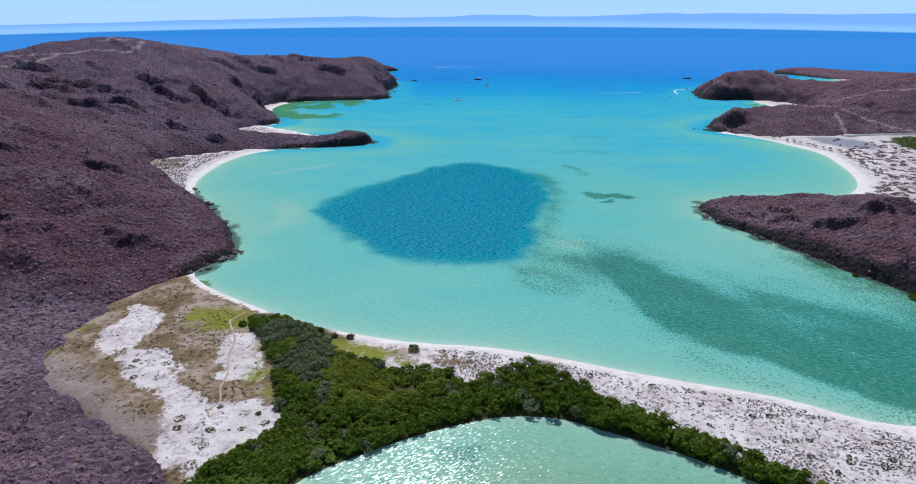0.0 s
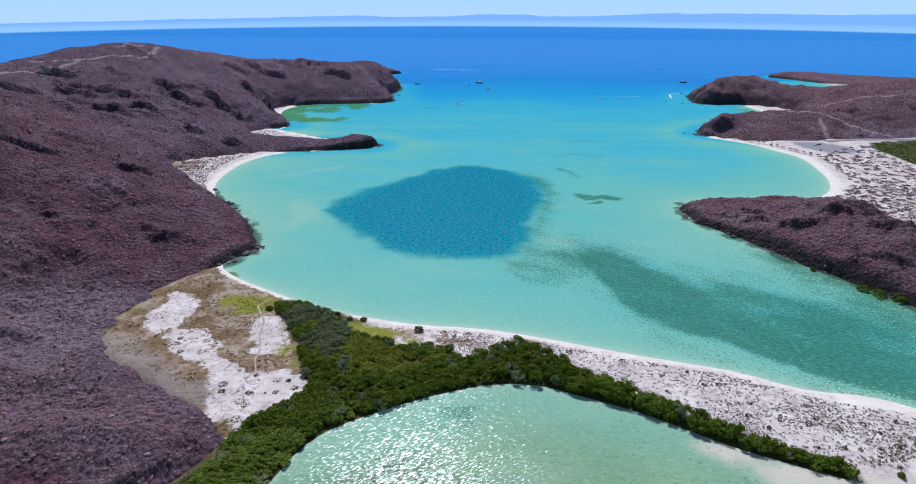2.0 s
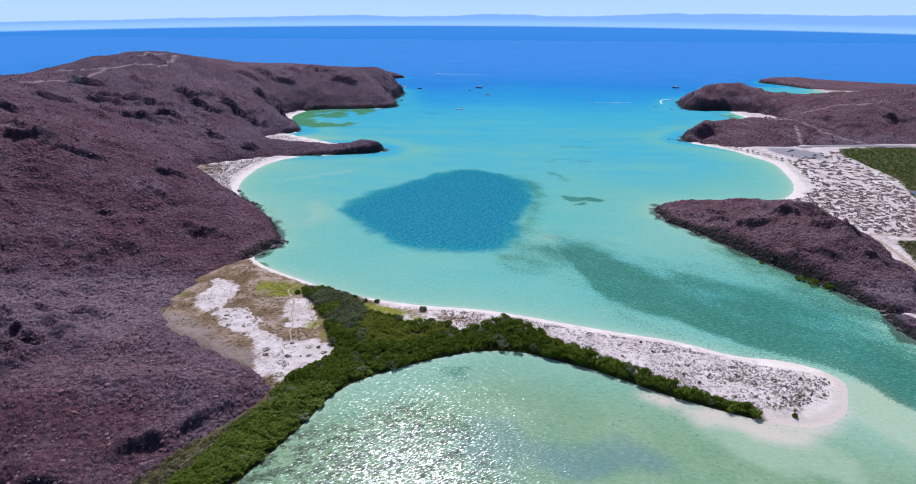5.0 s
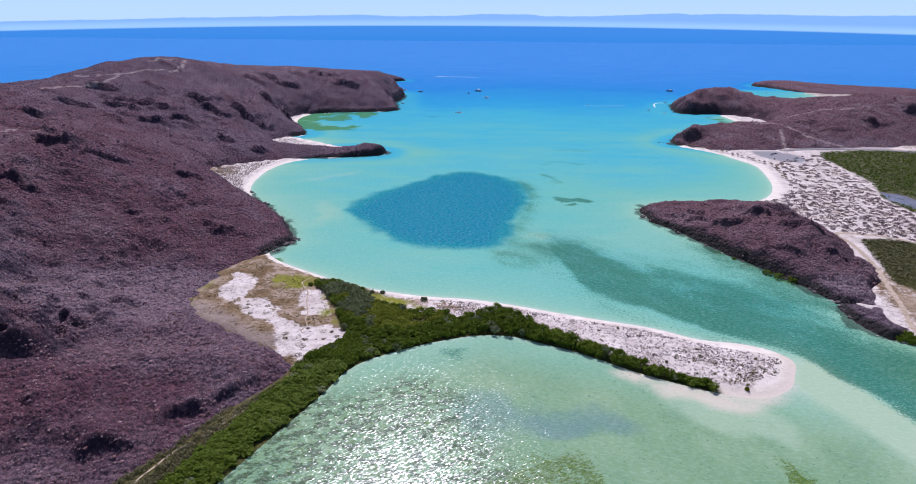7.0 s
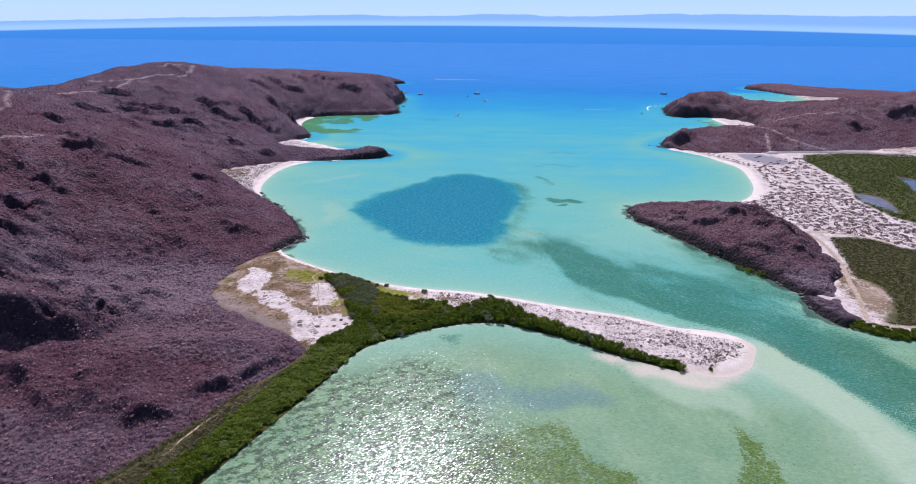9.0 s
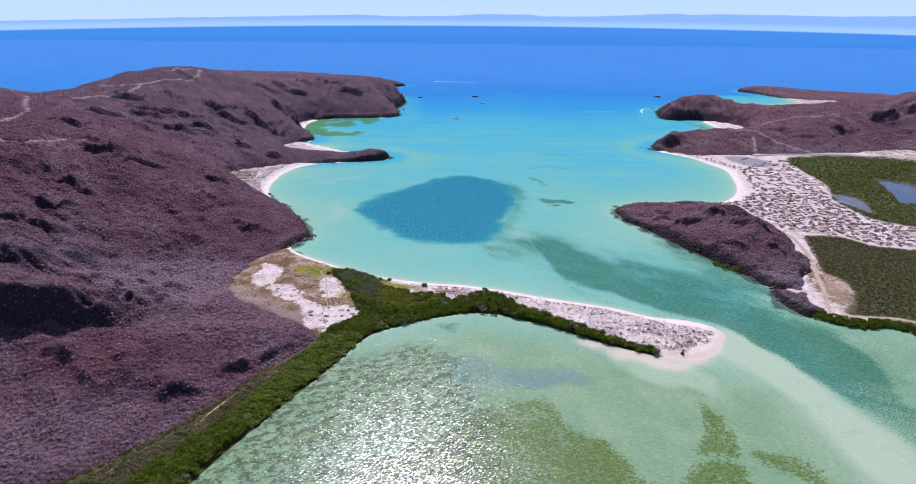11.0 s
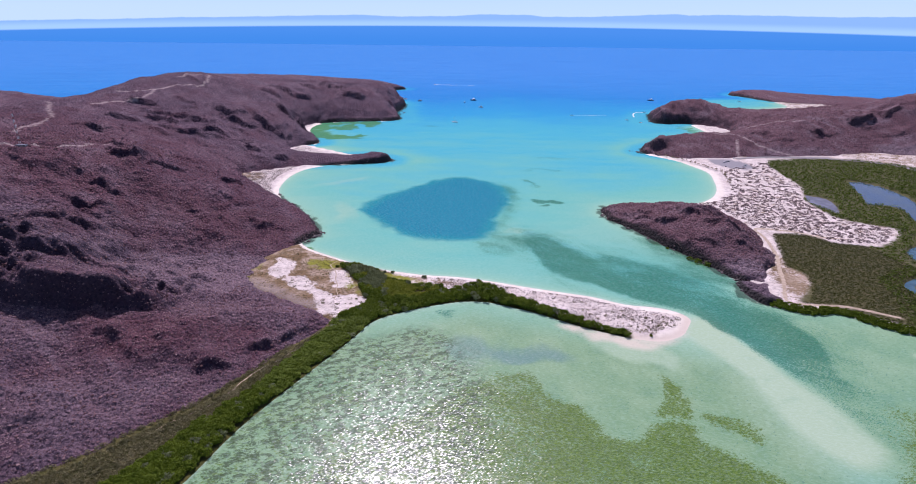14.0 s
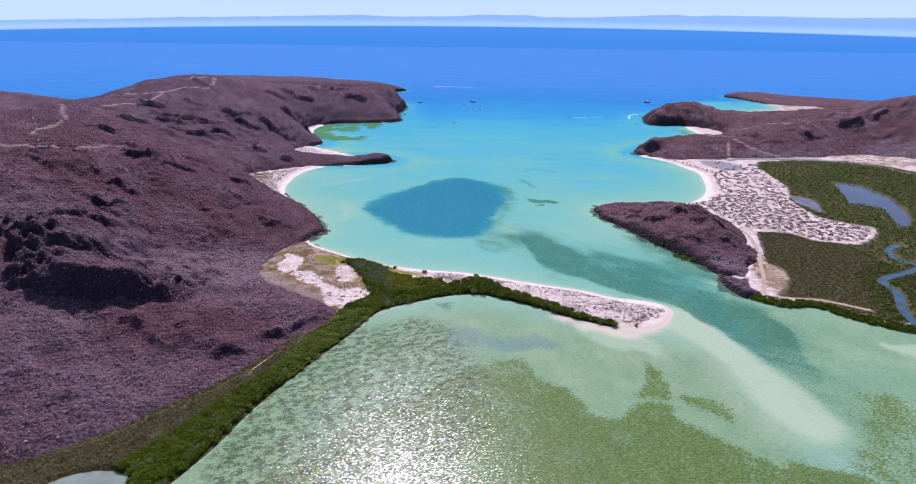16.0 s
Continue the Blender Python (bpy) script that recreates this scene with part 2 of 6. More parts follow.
        return self.m

    def done(self, colour, normal=None, rough=None):
        self.put(colour, self.b.inputs["Base Color"])
        if normal is not None:
            self.l.new(normal, self.b.inputs["Normal"])
        if rough is not None:
            self.put(rough, self.b.inputs["Roughness"])
        return self.m


def rock_material(name, red, grey, pale, dark):
    """Bare volcanic hillside with dry scrub: reddish scree, grey scrub, dark boulders, pale tracks, shade painted on
    steep crags.
    """
    m = Mat(name, 0.95, 0.15)
    rust_shade = m.ramp(m.op("ADD", m.attr("rust_shade"), m.op("SUBTRACT", m.noise(60, 5, 0.65, warp=0.6), 0.5)), 0.25, 0.75)
    fine = m.noise(1.7, 5, 0.75)
    lumps = m.cells(2.6)
    c = m.mix(rust_shade, grey, red)
    c = m.mix(m.op("MULTIPLY", m.ramp(m.noise(26, 4, 0.65, (1, 0.35, 1, 20)), 0.5, 0.72), 0.55), c, pale)
    c = m.mix(m.attr("scree"), c, pale)
    c = m.mix(m.op("MULTIPLY", m.ramp(m.noise(1.0, 4, 0.75), 0.52, 0.64), m.op("SUBTRACT", 0.95, m.op("MULTIPLY", rust_shade, 0.45))), c, pale)
    c = m.mix(m.op("MULTIPLY", m.ramp(fine, 0.46, 0.6), 0.72), c, dark)
    c = m.mix(m.op("MULTIPLY", m.ramp(lumps, 0.45, 0.1), m.op("MULTIPLY", m.ramp(m.cells(2.6, "Color"), 0.55, 0.75), 0.8)), c, dark)
    c = m.mix(m.op("MULTIPLY", m.ramp(m.cells(5.5), 0.16, 0.05), 0.5), c, pale)
    # Steep faces mix towards dark: the crags' shade is painted into the colour.
    c = m.mix(m.op("MULTIPLY", m.attr("crag_shade"), 0.7), c, dark)
    c = m.mix(m.op("MULTIPLY", m.attr("shore"), 0.85), c, (0.035, 0.032, 0.03))
    c = m.mix(m.op("MULTIPLY", m.attr("track"), m.ramp(m.noise(6, 3), 0.3, 0.5)), c, (0.40, 0.31, 0.29))
    nrm = m.bump(m.op("ADD", m.op("MULTIPLY", fine, 1.0), m.op("MULTIPLY", lumps, -0.9)), 1.0, 2.3)
    return m.done(c, nrm)


# Last colour: boulders and painted crag shade, tinted navy like shadow.
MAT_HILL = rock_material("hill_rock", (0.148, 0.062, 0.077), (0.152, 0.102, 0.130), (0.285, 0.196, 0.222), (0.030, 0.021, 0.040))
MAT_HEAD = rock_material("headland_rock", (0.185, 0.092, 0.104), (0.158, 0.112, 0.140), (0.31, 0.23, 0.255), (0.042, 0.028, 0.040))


def ground_material():
    """Sand, salt flat, dry grass and mangrove mud of the low ground, and the seabed."""
    m = Mat("sand_flat", 0.95, 0.2)
    grain = m.noise(0.9, 4, 0.7)
    sand = m.mix(m.ramp(m.noise(14, 4), 0.35, 0.7), (0.71, 0.635, 0.575), (0.57, 0.49, 0.435))
    beach = m.mix(m.ramp(m.noise(9, 3), 0.3, 0.7), (0.77, 0.71, 0.61), (0.70, 0.63, 0.53))
    tufts = m.op("MULTIPLY", m.ramp(m.noise(2.2, 5, 0.75), 0.46, 0.62), m.ramp(m.noise(16, 4, 0.6), 0.28, 0.55))
    dune = m.mix(m.op("MULTIPLY", tufts, 0.6), sand, (0.22, 0.18, 0.165))
    c = m.mix(m.attr("dune"), beach, dune)
    patch = m.ramp(m.op("ADD", m.attr("flat"), m.op("ADD", m.op("MULTIPLY", m.op("SUBTRACT", m.noise(17, 6, 0.7), 0.5), 1.3), m.op("MULTIPLY", m.op("SUBTRACT", m.noise(2.6, 5, 0.75), 0.5), 1.7))), 0.32, 0.56)
    mud = m.mix(m.ramp(m.noise(12, 4, 0.6), 0.35, 0.65), (0.175, 0.108, 0.048), (0.265, 0.178, 0.10))
    mud = m.mix(m.op("MULTIPLY", m.ramp(m.noise(1.6, 5, 0.75), 0.47, 0.58), 0.8), mud, (0.075, 0.062, 0.03))
    mud = m.mix(m.op("MULTIPLY", m.ramp(m.noise(15, 6, 0.75), 0.47, 0.62), 0.8), mud, (0.42, 0.325, 0.245))
    c = m.mix(patch, c, mud)
    c = m.mix(m.op("MULTIPLY", m.attr("grey"), m.ramp(m.noise(1.5, 5, 0.7), 0.62, 0.45)), c, (0.255, 0.205, 0.18))
    c = m.mix(m.op("MULTIPLY", m.attr("wet"), 0.9), c, (0.62, 0.54, 0.44))
    green = m.ramp(m.op("ADD", m.attr("green"), m.op("MULTIPLY", m.op("SUBTRACT", m.noise(10, 6, 0.75), 0.5), 2.6)), 0.35, 1.0)
    c = m.mix(green, c, m.mix(m.ramp(grain, 0.35, 0.65), (0.25, 0.25, 0.02), (0.15, 0.16, 0.018)))
    c = m.mix(m.attr("mud"), c, m.mix(m.ramp(m.noise(6, 4), 0.4, 0.6), (0.055, 0.06, 0.012), (0.08, 0.076, 0.018)))
    c = m.mix(m.op("MULTIPLY", m.attr("track"), m.ramp(grain, 0.25, 0.45)), c, (0.40, 0.31, 0.22))
    c = m.mix(m.attr("asphalt"), c, (0.26, 0.25, 0.26))
    return m.done(c, m.bump(m.op("ADD", grain, m.op("MULTIPLY", m.noise(5, 4), 2.0)), 0.5, 0.5))


MAT_GROUND = ground_material()


def road_material():
    m = Mat("worn_asphalt", 0.9, 0.3)
    c = m.mix(m.ramp(m.noise(3, 4), 0.35, 0.65), (0.20, 0.19, 0.19), (0.28, 0.26, 0.25))
    return m.done(c, m.bump(m.noise(0.3, 3), 0.3, 0.05))


MAT_ROAD = road_material()


def trail_material():
    m = Mat("trodden_sand", 0.95, 0.2)
    return m.done(m.mix(m.ramp(m.noise(3, 4), 0.35, 0.65), (0.50, 0.40, 0.30), (0.36, 0.285, 0.20)), m.bump(m.noise(0.5, 3), 0.4, 0.08))


MAT_TRAIL = trail_material()


def water_material():
    """Clear bay water: the colour follows depth, seagrass and silt; wind ripples glint, partly as painted pale flecks.
    """
    m = Mat("bay_water", 0.06, 0.12)
    m.b.inputs["IOR"].default_value = 1.33
    drift = m.op("MULTIPLY", m.op("SUBTRACT", m.noise(80, 5, 0.6, (1, 2.4, 1)), 0.5), 0.7)
    depth = m.op("MULTIPLY", m.attr("depth"), m.op("ADD", 1.0, drift))
    c = m.colours(m.op("DIVIDE", depth, 20.0), [
        (0.0, (0.56, 0.57, 0.45)), (0.010, (0.38, 0.53, 0.41)), (0.035, (0.225, 0.465, 0.33)), (0.085, (0.122, 0.42, 0.345)),
        (0.115, (0.08, 0.395, 0.405)), (0.15, (0.046, 0.37, 0.445)), (0.30, (0.014, 0.28, 0.49)), (0.55, (0.012, 0.20, 0.495)), (1.0, (0.042, 0.222, 0.545))])
    silt = m.colours(m.noise(30, 5, 0.6), [(0.3, (0.228, 0.36, 0.195)), (0.55, (0.175, 0.315, 0.16)), (0.75, (0.135, 0.275, 0.155))])
    c = m.mix(m.op("MULTIPLY", m.attr("silt"), m.ramp(depth, 0.05, 0.5)), c, silt)
    c = m.mix(m.op("MULTIPLY", m.attr("sand"), m.ramp(m.noise(12, 4), 0.05, 0.5)), c, (0.355, 0.49, 0.32))
    c = m.mix(m.op("MULTIPLY", m.attr("shelf"), m.ramp(m.noise(14, 4), 0.1, 0.6)), c, (0.57, 0.53, 0.41))
    fine = m.noise(1.5, 6, 0.72, (1, 1.8, 1, 35), 0.4)
    patch = m.noise(22, 4, 0.6)
    pit = m.ramp(m.op("ADD", m.attr("pit"), m.op("MULTIPLY", m.op("SUBTRACT", patch, 0.5), 0.6)), 0.1, 0.9)
    # The hole's fine pale flecks put wavelet sparkle into its colour.
    c = m.mix(m.ramp(m.op("ADD", m.attr("hole"), m.op("MULTIPLY", m.op("SUBTRACT", patch, 0.5), 0.7)), 0.15, 0.85), c,
              m.mix(m.ramp(m.noise(2.3, 5, 0.75, (1, 1.6, 1, 20)), 0.36, 0.66), m.mix(pit, (0.0, 0.158, 0.196), (0.0, 0.128, 0.205)), m.mix(pit, (0.003, 0.295, 0.322), (0.0, 0.25, 0.32))))
    speck = m.op("ADD", m.op("MULTIPLY", m.op("SUBTRACT", fine, 0.5), 4.0), m.op("MULTIPLY", m.op("SUBTRACT", m.noise(16, 5, 0.65, (0.5, 1, 1, -38)), 0.5), 1.3))
    weed = m.ramp(m.op("ADD", m.attr("weed"), speck), 0.2, 0.85)
    c = m.mix(m.op("MULTIPLY", m.op("MULTIPLY", weed, m.ramp(m.attr("weed"), 0.0, 0.14)), 0.85), c, m.mix(m.ramp(fine, 0.4, 0.6), (0.006, 0.082, 0.043), (0.024, 0.185, 0.105)))
    dots = m.op("MULTIPLY", m.ramp(m.noise(2.4, 4, 0.6, (1, 1.6, 1, 40)), 0.6, 0.68), m.op("MULTIPLY", m.attr("speckle"), m.op("SUBTRACT", 1.0, m.attr("sand"), True)))
    c = m.mix(m.op("MULTIPLY", dots, 0.6), c, (0.03, 0.14, 0.10))
    tuft = m.op("ADD", m.op("MULTIPLY", m.op("SUBTRACT", m.noise(2.6, 6, 0.8, (1, 1.7, 1, 25)), 0.5), 3.4), m.op("MULTIPLY", m.op("SUBTRACT", patch, 0.5), 1.4))
    moss = m.ramp(m.op("ADD", m.attr("moss"), tuft), 0.25, 0.75)
    c = m.mix(m.op("MULTIPLY", m.op("MULTIPLY", moss, m.ramp(m.attr("moss"), 0.0, 0.14)), 0.94), c, m.mix(m.ramp(fine, 0.38, 0.62), (0.050, 0.105, 0.011), (0.120, 0.20, 0.021)))
    c = m.mix(m.op("MULTIPLY", m.ramp(m.op("ADD", m.attr("murk"), m.op("MULTIPLY", m.op("SUBTRACT", patch, 0.5), 0.25)), 0.0, 1.1), 0.6), c, (0.085, 0.19, 0.20))
    clot = m.ramp(m.op("ADD", m.noise(6.5, 6, 0.75, (1, 1.5, 1, 25)), m.op("MULTIPLY", m.op("SUBTRACT", m.noise(1.3, 3, 0.7), 0.5), 0.3)), 0.465, 0.55)
    c = m.mix(m.op("MULTIPLY", m.op("MULTIPLY", clot, m.attr("tufts")), 0.92), c, (0.035, 0.062, 0.022))
    algae = m.ramp(m.op("ADD", m.attr("algae"), m.op("MULTIPLY", m.op("SUBTRACT", m.noise(24, 5, 0.6, (1, 2, 1)), 0.5), 2.2)), 0.35, 0.9)
    c = m.mix(m.op("MULTIPLY", m.op("MULTIPLY", algae, m.ramp(m.attr("algae"), 0.0, 0.2)), 0.85), c, (0.05, 0.185, 0.03))
    c = m.mix(m.op("MULTIPLY", m.ramp(m.noise(300, 5, 0.6, (1, 7, 1, 4)), 0.4, 0.7), m.ramp(depth, 5, 14)), c, m.mix(0.25, c, (0.01, 0.12, 0.40)))
    # Noise bands lighten the water: ripple glints painted into the colour.
    ripple_glint = m.noise(2.6, 5, 0.7, (1.0, 2.4, 1, -14), 0.5)
    c = m.mix(m.op("MULTIPLY", m.ramp(ripple_glint, 0.42, 0.68), 0.27), c, m.mix(0.5, c, (0.5, 0.7, 0.7), "SCREEN"))
    nrm = m.facets(0.6, 0.54, (0.40, 1.0, 1, 32))
    rock = m.ramp(m.op("ADD", m.attr("rock"), m.op("MULTIPLY", m.op("SUBTRACT", fine, 0.5), 1.2)), 0.3, 0.8)
    c = m.mix(m.op("MULTIPLY", rock, 0.8), c, (0.035, 0.07, 0.05))
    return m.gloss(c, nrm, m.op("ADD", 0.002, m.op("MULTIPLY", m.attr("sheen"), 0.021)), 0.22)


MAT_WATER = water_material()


def pond_material():
    m = Mat("pond_water", 0.05, 0.5)
    c = m.mix(m.ramp(m.noise(25, 4), 0.4, 0.6), (0.03, 0.068, 0.13), (0.05, 0.082, 0.11))
    return m.done(c, m.bump(m.noise(1.5, 3), 1.0, 0.03))


MAT_POND = pond_material()



def plain(name, colour, rough=0.6, vary=0.12, metal=0.0, size=0.5):
    m = Mat(name, rough, 0.4)
    m.b.inputs["Metallic"].default_value = metal
    dark = tuple(v * (1 - vary) for v in colour)
    return m.done(m.mix(m.ramp(m.noise(size, 3), 0.35, 0.65), colour, dark))


MAT_CREEK = plain("creek_water", (0.045, 0.115, 0.15), 0.12, 0.3, size=9.0)
MAT_MUD_POOL = plain("muddy_pool", (0.17, 0.16, 0.19), 0.2, 0.3, size=14.0)
MAT_POOL = plain("silty_pool", (0.24, 0.32, 0.26), 0.15, 0.25, size=12.0)

# ---- outlines of the land (metres, seen from above) ----
COVE_COAST = [(-160, 1335), (-146, 1300), (-144, 1202), (-152, 1143), (-133, 1049), (-164, 1021), (-239, 1006), (-288, 982),
              (-299, 930), (-292, 885), (-277, 852), (-257, 806), (-246, 772), (-258, 752), (-208, 711), (-177, 688), (-143, 681),
              (-116, 666), (-102, 648), (-112, 633), (-138, 621), (-182, 610), (-210, 596), (-226, 569), (-232, 531), (-229, 485)]
CAPE_COAST = [(-220, 452), (-204, 422), (-178, 390), (-160, 362), (-145, 335), (-137, 314), (-141, 299), (-146, 285)]
SPIT_NORTH = [(-141, 276), (-128, 264), (-103, 247), (-78, 232), (-55, 222), (-22, 213), (12, 209), (43, 200), (68, 191),
              (93, 183), (118, 175), (140, 163), (162, 159), (176, 152), (182, 142)]
SPIT_SOUTH = [(177, 131), (168, 118), (153, 110), (140, 111), (125, 116), (108, 124), (95, 131), (79, 142), (66, 150), (47, 159),
              (32, 165), (13, 165), (-6, 159), (-21, 152), (-40, 141), (-50, 133), (-57, 122), (-62, 108), (-78, 73), (-93, 41),
              (-107, 8), (-117, -27), (-127, -51), (-150, -120), (-200, -300)]
WEST_BACK = [(-230, -700), (-2600, -700), (-2600, 900), (-1500, 1250), (-900, 1290), (-650, 1290), (-420, 1370), (-250, 1395)]
LAND_WEST = curve(COVE_COAST + CAPE_COAST + SPIT_NORTH + SPIT_SOUTH + WEST_BACK, 3)
HEAD_COAST = [(187, 422), (175, 404), (173, 385), (181, 365), (196, 332), (210, 298), (226, 268), (236, 243), (246, 222),
              (249, 208), (244, 191), (246, 175), (255, 166), (265, 161), (280, 154), (301, 157), (313, 145), (324, 133), (339, 122), (355, 114)]
EAST_BACK = [(420, 95), (600, 40), (1200, -100), (2600, -200), (2600, 1250), (1600, 1400), (1240, 1480), (1106, 1578), (1011, 1616), (956, 1670), (869, 1658),
             (822, 1597), (853, 1541), (876, 1455), (884, 1390), (868, 1335), (800, 1295), (722, 1243), (640, 1240), (540, 1232), (463, 1190)]
EAST_COAST = [(436, 1121), (425, 1056), (448, 1034), (482, 1050), (497, 1035), (500, 993), (500, 944), (494, 899), (440, 858),
              (380, 818), (330, 775), (311, 735), (319, 714), (334, 697), (354, 668), (364, 637), (373, 599), (364, 554), (349, 506),
              (331, 471), (312, 449), (293, 438), (250, 433), (210, 429)]
LAND_EAST = curve(HEAD_COAST + EAST_BACK + EAST_COAST, 3)
FAR_CAPE = curve([(-182, 1640), (-277, 1596), (-420, 1560), (-700, 1520), (-1000, 1600), (-800, 1780), (-420, 1760), (-230, 1695)], 3)
LANDS = (LAND_WEST, LAND_EAST, FAR_CAPE)

POND = curve([(551, 558), (569, 551), (581, 530), (584, 497), (577, 464), (562, 426), (546, 391), (518, 356), (514, 366), (535, 418),
              (531, 440), (508, 446), (519, 470), (535, 512)], 2)
POOL = curve([(452, 482), (470, 468), (466, 440), (450, 405), (445, 424), (439, 445)], 2)
CREEK = curve([(470, 300), (448, 285), (441, 258), (455, 244), (423, 226), (396, 212), (388, 200), (388, 183), (371, 152), (362, 120)], 3, False)
WEST_POOL = curve([(-190, -62), (-177, -46), (-157, -44), (-146, -55), (-158, -75)], 2)


def land_field(x, y):
    """Signed distance to the shore, positive on land."""
    d = np.maximum.reduce([inside(x, y, p) for p in LANDS])
    return d


# ---- seabed, beaches and flats ----
HILL_FOOT_WEST = curve([(-162, 1325), (-149, 1300), (-147, 1202), (-155, 1143), (-136, 1050), (-166, 1026), (-240, 1012), (-300, 985),
                        (-318, 940), (-318, 890), (-285, 850), (-262, 806), (-250, 775), (-272, 750), (-285, 715), (-262, 690), (-215, 676), (-170, 676),
                        (-143, 677), (-118, 662), (-106, 648), (-114, 636), (-140, 625), (-182, 616), (-225, 606), (-262, 582), (-300, 550),
                        (-292, 525), (-262, 492), (-236, 458), (-208, 422), (-181, 389), (-163, 361), (-148, 335), (-140, 314), (-144, 299), (-150, 284),
                        (-160, 262), (-170, 240), (-174, 215), (-172, 196), (-158, 180)], 2, False)
HILL_FOOT_WEST2 = curve([(-136, 171), (-121, 160), (-108, 151), (-94, 140), (-85, 129), (-84, 120), (-92, 105), (-104, 88), (-115, 68), (-124, 50),
                         (-133, 36), (-149, 15), (-165, -2), (-176, -16), (-194, -30), (-220, -46), (-300, -90), (-420, -250), (-480, -690),
                         (-2590, -690), (-2590, 880), (-1500, 1235), (-900, 1275), (-650, 1275), (-420, 1355), (-250, 1380)], 2, False)
FOOT_WEST = np.concatenate([HILL_FOOT_WEST, HILL_FOOT_WEST2])
FOOT_HEAD = curve([(187, 420), (178, 404), (176, 385), (184, 365), (199, 332), (213, 298), (229, 268), (239, 243), (249, 222), (253, 219), (259, 214),
                   (268, 217), (278, 225), (288, 237), (301, 259), (314, 310), (320, 340), (312, 370), (298, 410), (282, 428), (250, 430), (210, 426)], 3)
FOOT_KNOB = curve([(247, 204), (245, 192), (247, 179), (253, 171), (260, 172), (266, 180), (267, 192), (260, 203)], 3)
FOOT_EAST = curve([(314, 735), (332, 772), (381, 815), (441, 855), (505, 885), (545, 930), (552, 980), (525, 1025), (482, 1044), (450, 1036), (428, 1056),
                   (439, 1121), (465, 1186), (540, 1226), (620, 1206), (690, 1176), (765, 1206), (850, 1256), (960, 1312), (1150, 1330), (1700, 1250), (2300, 900),
                   (1700, 350), (1050, 470), (880, 640), (790, 730), (700, 752), (615, 724), (505, 714), (455, 704), (400, 693), (368, 690), (347, 706), (326, 722)], 3)
FOOT_FAR_EAST = curve([(825, 1597), (857, 1541), (881, 1458), (930, 1425), (1000, 1395), (1100, 1375), (1200, 1375), (1290, 1420), (1225, 1485), (1104, 1572), (1010, 1609), (955, 1663), (870, 1651)], 3)
FOOT_FAR = curve([(-185, 1640), (-279, 1600), (-420, 1565), (-700, 1525), (-990, 1600), (-800, 1775), (-420, 1755), (-232, 1690)], 3)

MANGROVE = curve([(-95, 229), (-80, 234), (-67, 222), (-53, 206), (-42, 198), (-25, 190), (-5, 190), (0, 178), (10, 186), (28, 193), (36, 187), (44, 176),
                  (59, 164), (73, 155), (91, 140), (110, 129), (130, 117), (126, 113), (108, 121), (94, 128), (78, 139), (65, 147), (47, 156), (32, 162),
                  (13, 162), (-6, 156), (-21, 149), (-40, 138), (-51, 130), (-58, 121), (-63, 108)], 2, False)
MANGROVE = np.concatenate([MANGROVE, curve([(-64, 106), (-80, 72), (-95, 40), (-109, 7), (-119, -28), (-130, -53), (-152, -120), (-185, -120), (-180, -66), (-168, -50),
                                            (-152, -36), (-140, -15), (-127, 11), (-112, 38), (-97, 75), (-86, 104), (-80, 114), (-80, 130), (-67, 146),
                                            (-60, 160), (-67, 172), (-74, 196)], 2, False)])
MARSH = curve([(500, 680), (478, 614), (472, 561), (464, 513), (437, 458), (434, 407), (437, 385), (456, 365), (478, 350), (456, 321), (425, 298), (404, 302),
               (385, 308), (372, 329), (345, 333), (333, 325), (325, 300), (311, 262), (305, 242), (312, 226), (306, 206), (290, 186), (279, 171), (310, 160), (345, 130), (420, 100),
               (600, 50), (900, 60), (1000, 420), (800, 550), (710, 640), (685, 672), (610, 698)], 2)


def ground_height(x, y, d=None):
    d = land_field(x, y) if d is None else d
    rise = 0.9 * smooth(0, 9, d) + 0.5 * smooth(10, 40, d)
    z = np.where(d > 0, 0.05 + rise + 0.18 * fbm(x, y, 9, 3, 5) * smooth(4, 14, d), 0.05 + np.maximum(d * 0.05, -9))
    for pool in (POND, POOL, WEST_POOL):
        z = np.where(d > 20, z - 1.6 * smooth(-3, 2, inside(x, y, pool)) if pool is not WEST_POOL else z, z)
    z = z - 1.6 * smooth(-3, 2, inside(x, y, WEST_POOL))
    rock = np.maximum.reduce([inside(x, y, f) for f in (FOOT_WEST, FOOT_HEAD, FOOT_KNOB, FOOT_EAST, FOOT_FAR_EAST, FOOT_FAR)]) + 3.2 * smooth(12, 5, d)
    z = np.where(d > -20, z - 2.6 * smooth(0, 4, rock), z)
    return z - 1.8 * smooth(6, 3.5, line_dist(x, y, CREEK))


def blob(x, y, cx, cy, rx, ry, turn=0.0):
    """1 in the middle of an ellipse, 0 from its rim outwards."""
    c, s = math.cos(radians(turn)), math.sin(radians(turn))
    u, v = (x - cx) * c + (y - cy) * s, -(x - cx) * s + (y - cy) * c
    return np.clip(1.0 - np.sqrt((u / rx) ** 2 + (v / ry) ** 2), 0, 1)


